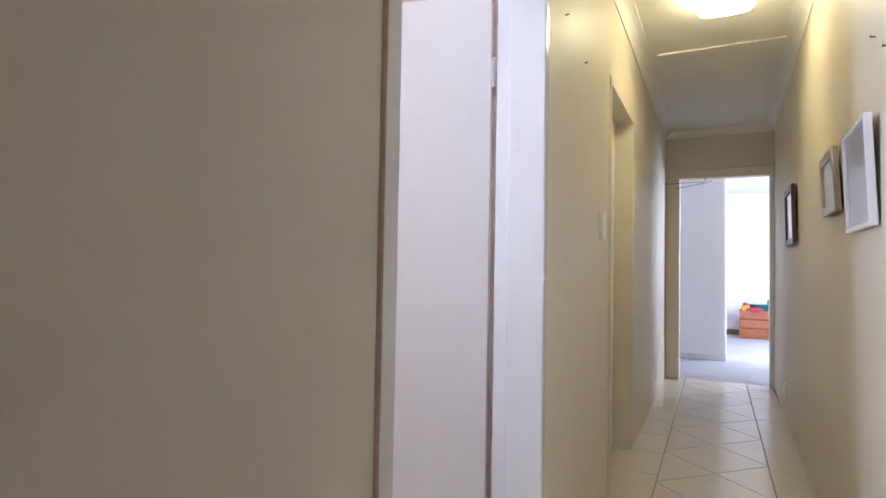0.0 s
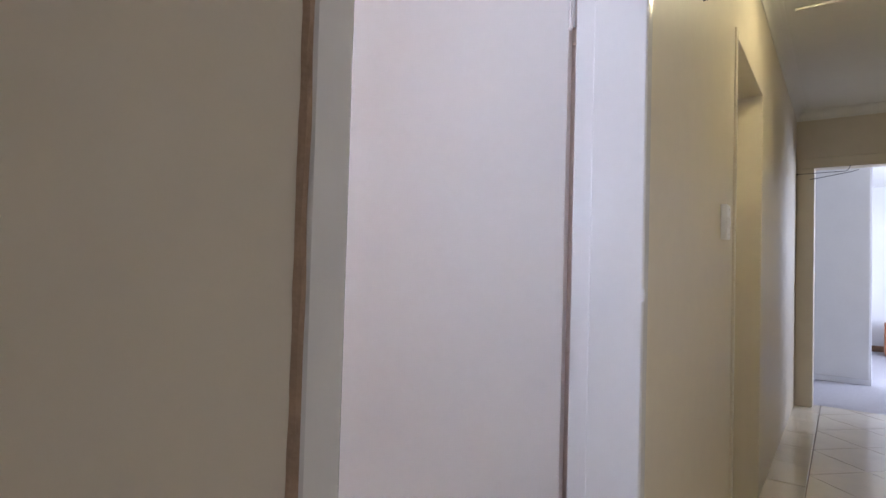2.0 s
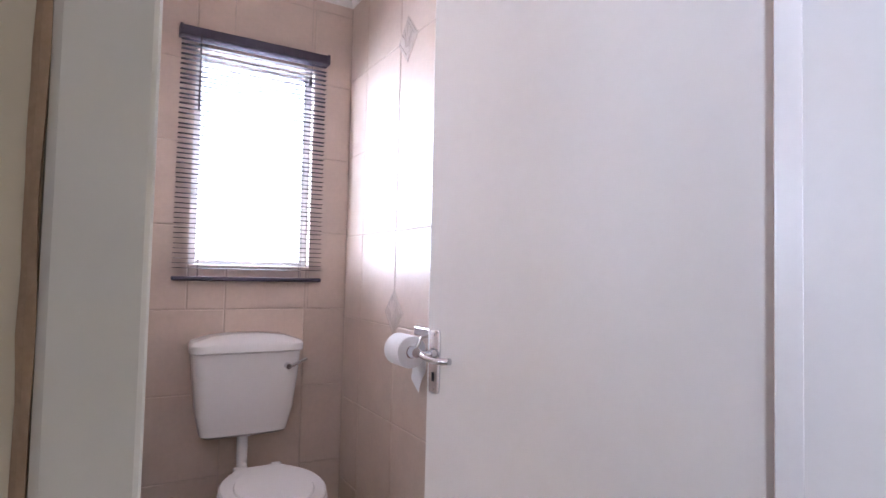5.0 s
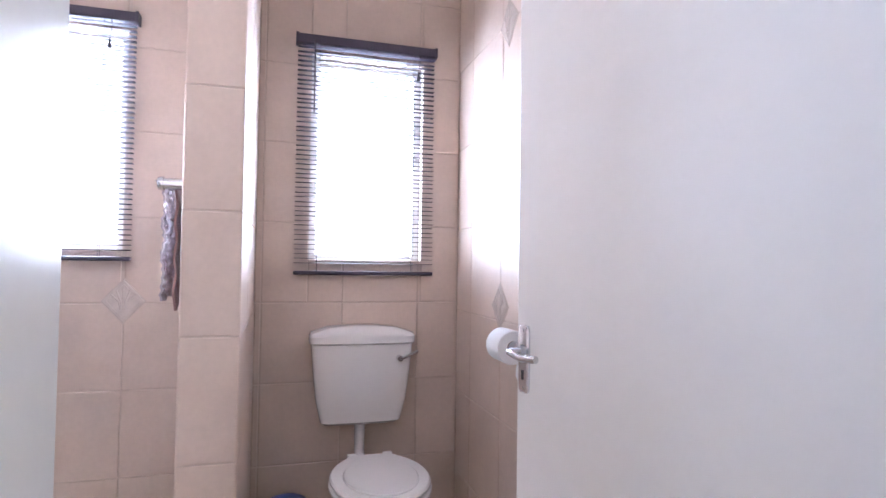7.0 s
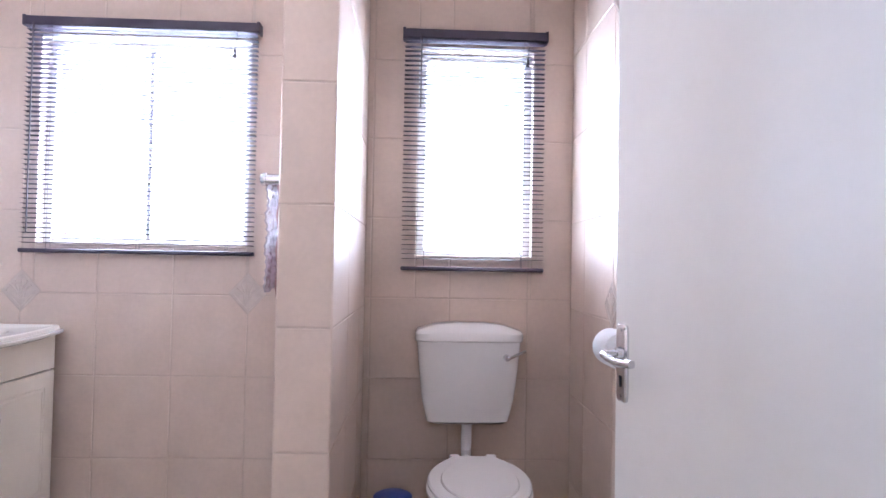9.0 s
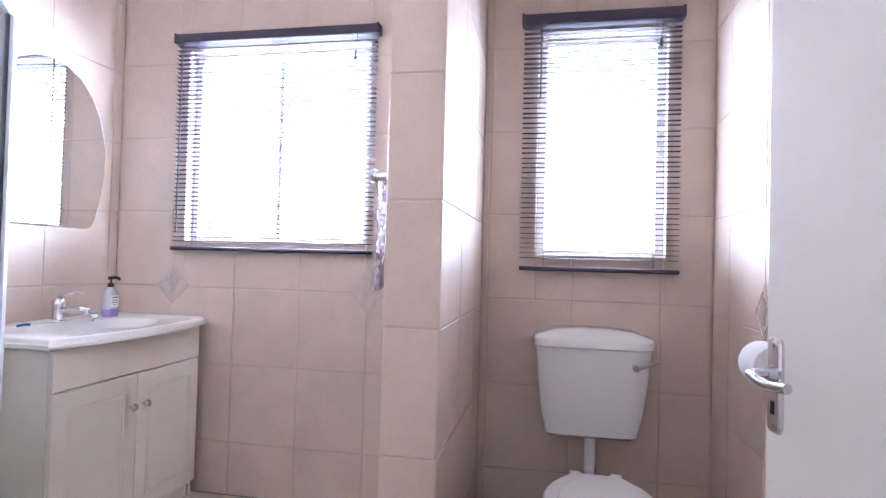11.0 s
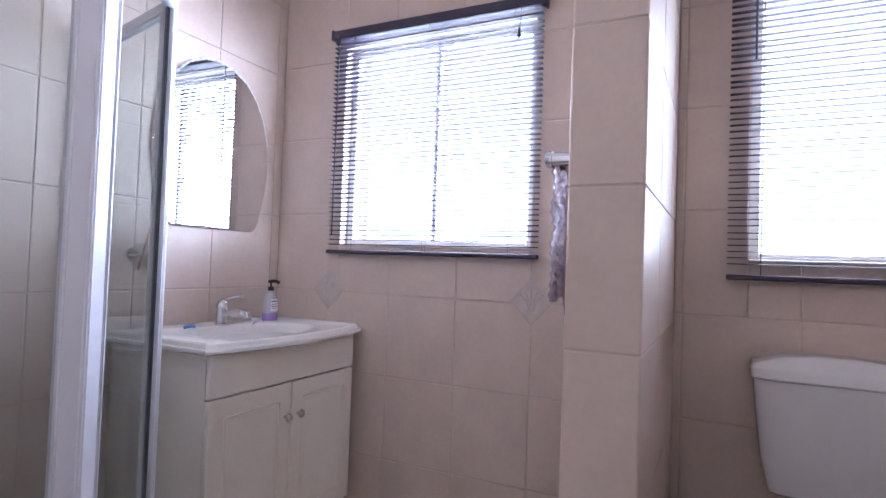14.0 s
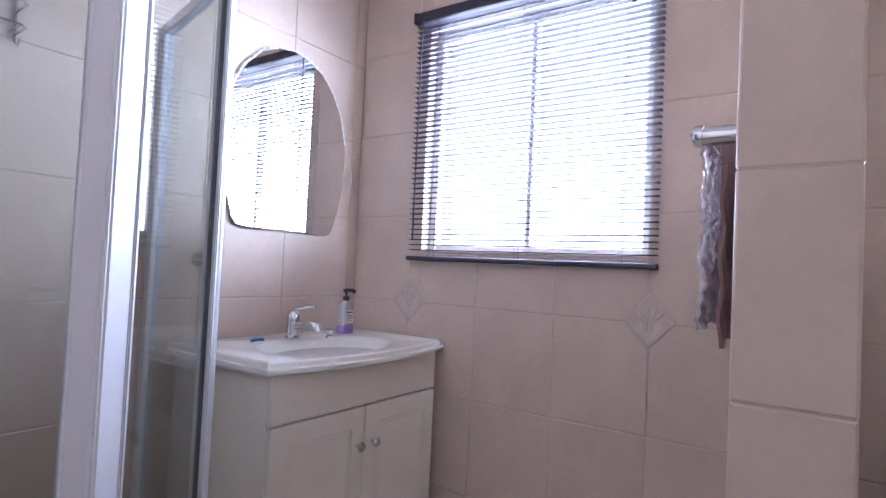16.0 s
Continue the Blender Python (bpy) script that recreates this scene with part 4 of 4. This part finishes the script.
        part("wire", tube([(x, 0.004, 0.0), (x, 0.1, 0.0)], 0.0022, 6), M_CHROME, r)
    for x in (-0.10, 0.12):
        part("upright", tube([(x, 0.006, -0.02), (x, 0.006, 0.165)], 0.004, 8), M_CHROME, r)
        part("hook", tube([(x, 0.006, -0.02), (x, 0.03, -0.035), (x, 0.045, -0.02)], 0.0035, 8), M_CHROME, r, "", True)
    b = thing("shampoo_bottle", "light blue shampoo bottle in the rack", "bottle", (-0.885, MIR_Y + 0.052, 1.679))
    part("bottle", loft([superring(0, 0, z, a, c, 3, 20) for z, a, c in ((0, 0.03, 0.02), (0.01, 0.034, 0.023), (0.12, 0.034, 0.023), (0.145, 0.015, 0.013))]), M_SKYBLUE, b, "", True)
    part("cap", rod((0, 0, 0.145), (0, 0, 0.172), 0.014, 14), M_SWITCH, b)


shower()

# ---- tiles ----
TILE_MESH = {}


def tile_mesh(w, h, t, mat, name):
    """A ceramic tile lying in its own x-z plane, front towards +y, with eased edges."""
    key = (round(w, 4), round(h, 4), t, mat.name)
    if key not in TILE_MESH:
        c = min(0.003, w / 5, h / 5)
        bm = bmesh.new()
        rings = [[(-w / 2, 0, -h / 2), (w / 2, 0, -h / 2), (w / 2, 0, h / 2), (-w / 2, 0, h / 2)],
                 [(-w / 2, t - c * 0.6, -h / 2), (w / 2, t - c * 0.6, -h / 2), (w / 2, t - c * 0.6, h / 2), (-w / 2, t - c * 0.6, h / 2)],
                 [(-w / 2 + c, t, -h / 2 + c), (w / 2 - c, t, -h / 2 + c), (w / 2 - c, t, h / 2 - c), (-w / 2 + c, t, h / 2 - c)]]
        bm.free()
        TILE_MESH[key] = mesh_of(name, loft(rings), mat)
    return TILE_MESH[key]


def without(r, h):
    """Rectangle r minus rectangle h."""
    u0, u1, v0, v1 = r
    a0, a1, b0, b1 = max(u0, h[0]), min(u1, h[1]), max(v0, h[2]), min(v1, h[3])
    if a0 >= a1 or b0 >= b1:
        return [r]
    return [q for q in ((u0, a0, v0, v1), (a1, u1, v0, v1), (a0, a1, v0, b0), (a0, a1, b1, v1)) if q[1] - q[0] > 0.012 and q[3] - q[2] > 0.012]


def tiled(wall, place, u_cuts, v_cuts, holes=(), gap=0.0038, t=0.006, mat=None, name="tile"):
    """Tiles between the cuts; place(u, v) gives the pose of a tile's back at that spot of the wall."""
    for u0, u1 in zip(u_cuts, u_cuts[1:]):
        for v0, v1 in zip(v_cuts, v_cuts[1:]):
            rects = [(u0, u1, v0, v1)]
            for h in holes:
                rects = [q for r in rects for q in without(r, h)]
            for a, b, c, d in rects:
                ob = new(name, tile_mesh(b - a - gap, d - c - gap, t, mat or M_TILE, name))
                ob.parent = wall
                ob.matrix_world = place((a + b) / 2, (c + d) / 2) @ pose(0, random.uniform(-0.0004, 0.0004), 0, random.uniform(-0.12, 0.12), 0, random.uniform(-0.12, 0.12))


def cuts(first, pitch, lo, hi):
    out = [lo]
    k = math.ceil((lo - first) / pitch + 0.05)
    while first + k * pitch < hi - 0.015:
        out.append(first + k * pitch)
        k += 1
    return out + [hi]


ROWS = cuts(0.967, 0.3605, 0.0, 2.475)
tiled(wall_w, lambda u, v: pose(WALL_X - G, u, v, 0, 0, -90), cuts(0.53, 0.329, MIR_Y, PY0), ROWS, [W1])
tiled(wall_w, lambda u, v: pose(WALL_X - G, u, v, 0, 0, -90), cuts(1.43, 0.355, PY1, NICHE_Y), ROWS, [W2])
tiled(wall_m, lambda u, v: pose(u, MIR_Y - G, v, 0, 0, 0), cuts(-1.90, 0.355, WALL_X, -0.155), cuts(0.972, 0.345, 0.0, 2.475))
tiled(wall_n, lambda u, v: pose(u, NICHE_Y + G, v, 0, 0, 180), cuts(-1.745, 0.357, WALL_X, -0.155), cuts(0.93, 0.385, 0.0, 2.475))
tiled(wall_d, lambda u, v: pose(-0.152, u, v, 0, 0, 90), cuts(0.2, 0.345, MIR_Y, DOOR_Y0 - 0.04), ROWS)
PROWS = cuts(0.932, 0.357, 0.0, 2.475)
tiled(pillar, lambda u, v: pose(PX - G, u, v, 0, 0, -90), [PY0, PY1], PROWS)
tiled(pillar, lambda u, v: pose(u, PY1 - G, v, 0, 0, 0), cuts(-1.395 - 0.355, 0.355, WALL_X, PX), PROWS)
tiled(pillar, lambda u, v: pose(u, PY0 + G, v, 0, 0, 180), cuts(-1.395 - 0.355, 0.355, WALL_X, PX), PROWS)


def diamond(place, wall):
    """A small square decor tile set on its corner, with a raised leaf pattern."""
    r = 0.088
    rim = loft([[(r * k * a, y, r * 1.1 * k * b) for a, b in ((1, 0), (0, 1), (-1, 0), (0, -1))] for y, k in ((0.0, 1.0), (0.0072, 1.0), (0.0072, 0.97))])
    ob = part("joint_border", rim, M_GROUT, wall)
    ob.matrix_world = place
    ob = part("decor_tile", loft([[(r * k * a, y, r * 1.1 * k * b) for a, b in ((1, 0), (0, 1), (-1, 0), (0, -1))] for y, k in ((0.0, 0.93), (0.009, 0.93), (0.0105, 0.89))]), M_DECO, wall, "small decor tile set on its corner")
    ob.matrix_world = place
    bm = bmesh.new()
    for a in range(-2, 3):
        an = radians(a * 28)
        tube([(0.004 * a, 0.0105, -0.035), (0.02 * math.sin(an), 0.0115, 0.0), (0.055 * math.sin(an), 0.0108, 0.05 * math.cos(an))], 0.0036, 6, bm=bm)
    lf = part("leaf_relief", bm, M_DECO, wall, "", True)
    lf.matrix_world = place
    bm = tube([(r * 0.74 * a, 0.0105, r * 0.81 * b) for a, b in ((1, 0), (0, 1), (-1, 0), (0, -1), (1, 0))], 0.0022, 6)
    part("raised_line", bm, M_DECO, wall).matrix_world = place


for y, z in ((0.53, 0.975), (-0.452, 0.975)):
    diamond(pose(WALL_X - G, y, z, 0, 0, -90), wall_w)
for x, z in ((-1.745, 0.985), (-1.68, 2.085)):
    diamond(pose(x, NICHE_Y + G, z, 0, 0, 180), wall_n)

# floors
hall = bpy.data.objects["floor_hall"]
L0, L1 = 0.19, 0.747
for u in ([-0.11, L0], [L1, HALL_W + 0.09]):
    tiled(hall, lambda a, b: Matrix.Translation((a, b, -0.0065)) @ Matrix(((1, 0, 0, 0), (0, 0, -1, 0), (0, 1, 0, 0), (0, 0, 0, 1))),
          u, cuts(0.3, 0.40, -2.0, END_Y + 0.12), gap=0.0045, mat=M_FLOOR)


def clipped(poly, x0, x1, y0, y1):
    for ax, lim, sign in ((0, x0, 1), (0, x1, -1), (1, y0, 1), (1, y1, -1)):
        res = []
        for p, q in zip(poly, poly[1:] + poly[:1]):
            a, b = sign * (p[ax] - lim), sign * (q[ax] - lim)
            if a >= 0:
                res.append(p)
            if a * b < 0:
                s = a / (a - b)
                res.append((p[0] + (q[0] - p[0]) * s, p[1] + (q[1] - p[1]) * s))
        poly = res
        if len(poly) < 3:
            return []
    return poly


side = 0.40
dg = side / math.sqrt(2)
for i in range(-12, 26):
    for j in (-2, -1, 0, 1, 2):
        cx, cy = 0.4685 + j * dg, i * dg
        if (i + j) % 2:
            continue
        k = dg - 0.0035
        poly = clipped([(cx + k, cy), (cx, cy + k), (cx - k, cy), (cx, cy - k)], L0 + 0.004, L1 - 0.004, -2.0, END_Y + 0.12)
        if len(poly) >= 3:
            part("tile", slab(poly, -0.0065, 0.0), M_FLOOR, hall)
for ob in hall.children:
    if (ob.matrix_world.translation.y if ob.location.length else sum(v.co.y for v in ob.data.vertices) / len(ob.data.vertices)) > 2.3:
        askew(ob)
bath = bpy.data.objects["floor_bath"]
tiled(bath, lambda a, b: Matrix.Translation((a, b, -0.0065)) @ Matrix(((1, 0, 0, 0), (0, 0, -1, 0), (0, 1, 0, 0), (0, 0, 0, 1))),
      cuts(-0.34, 0.36, WALL_X, -0.005), cuts(0.2, 0.36, MIR_Y, NICHE_Y), gap=0.0045, mat=M_FLOOR)
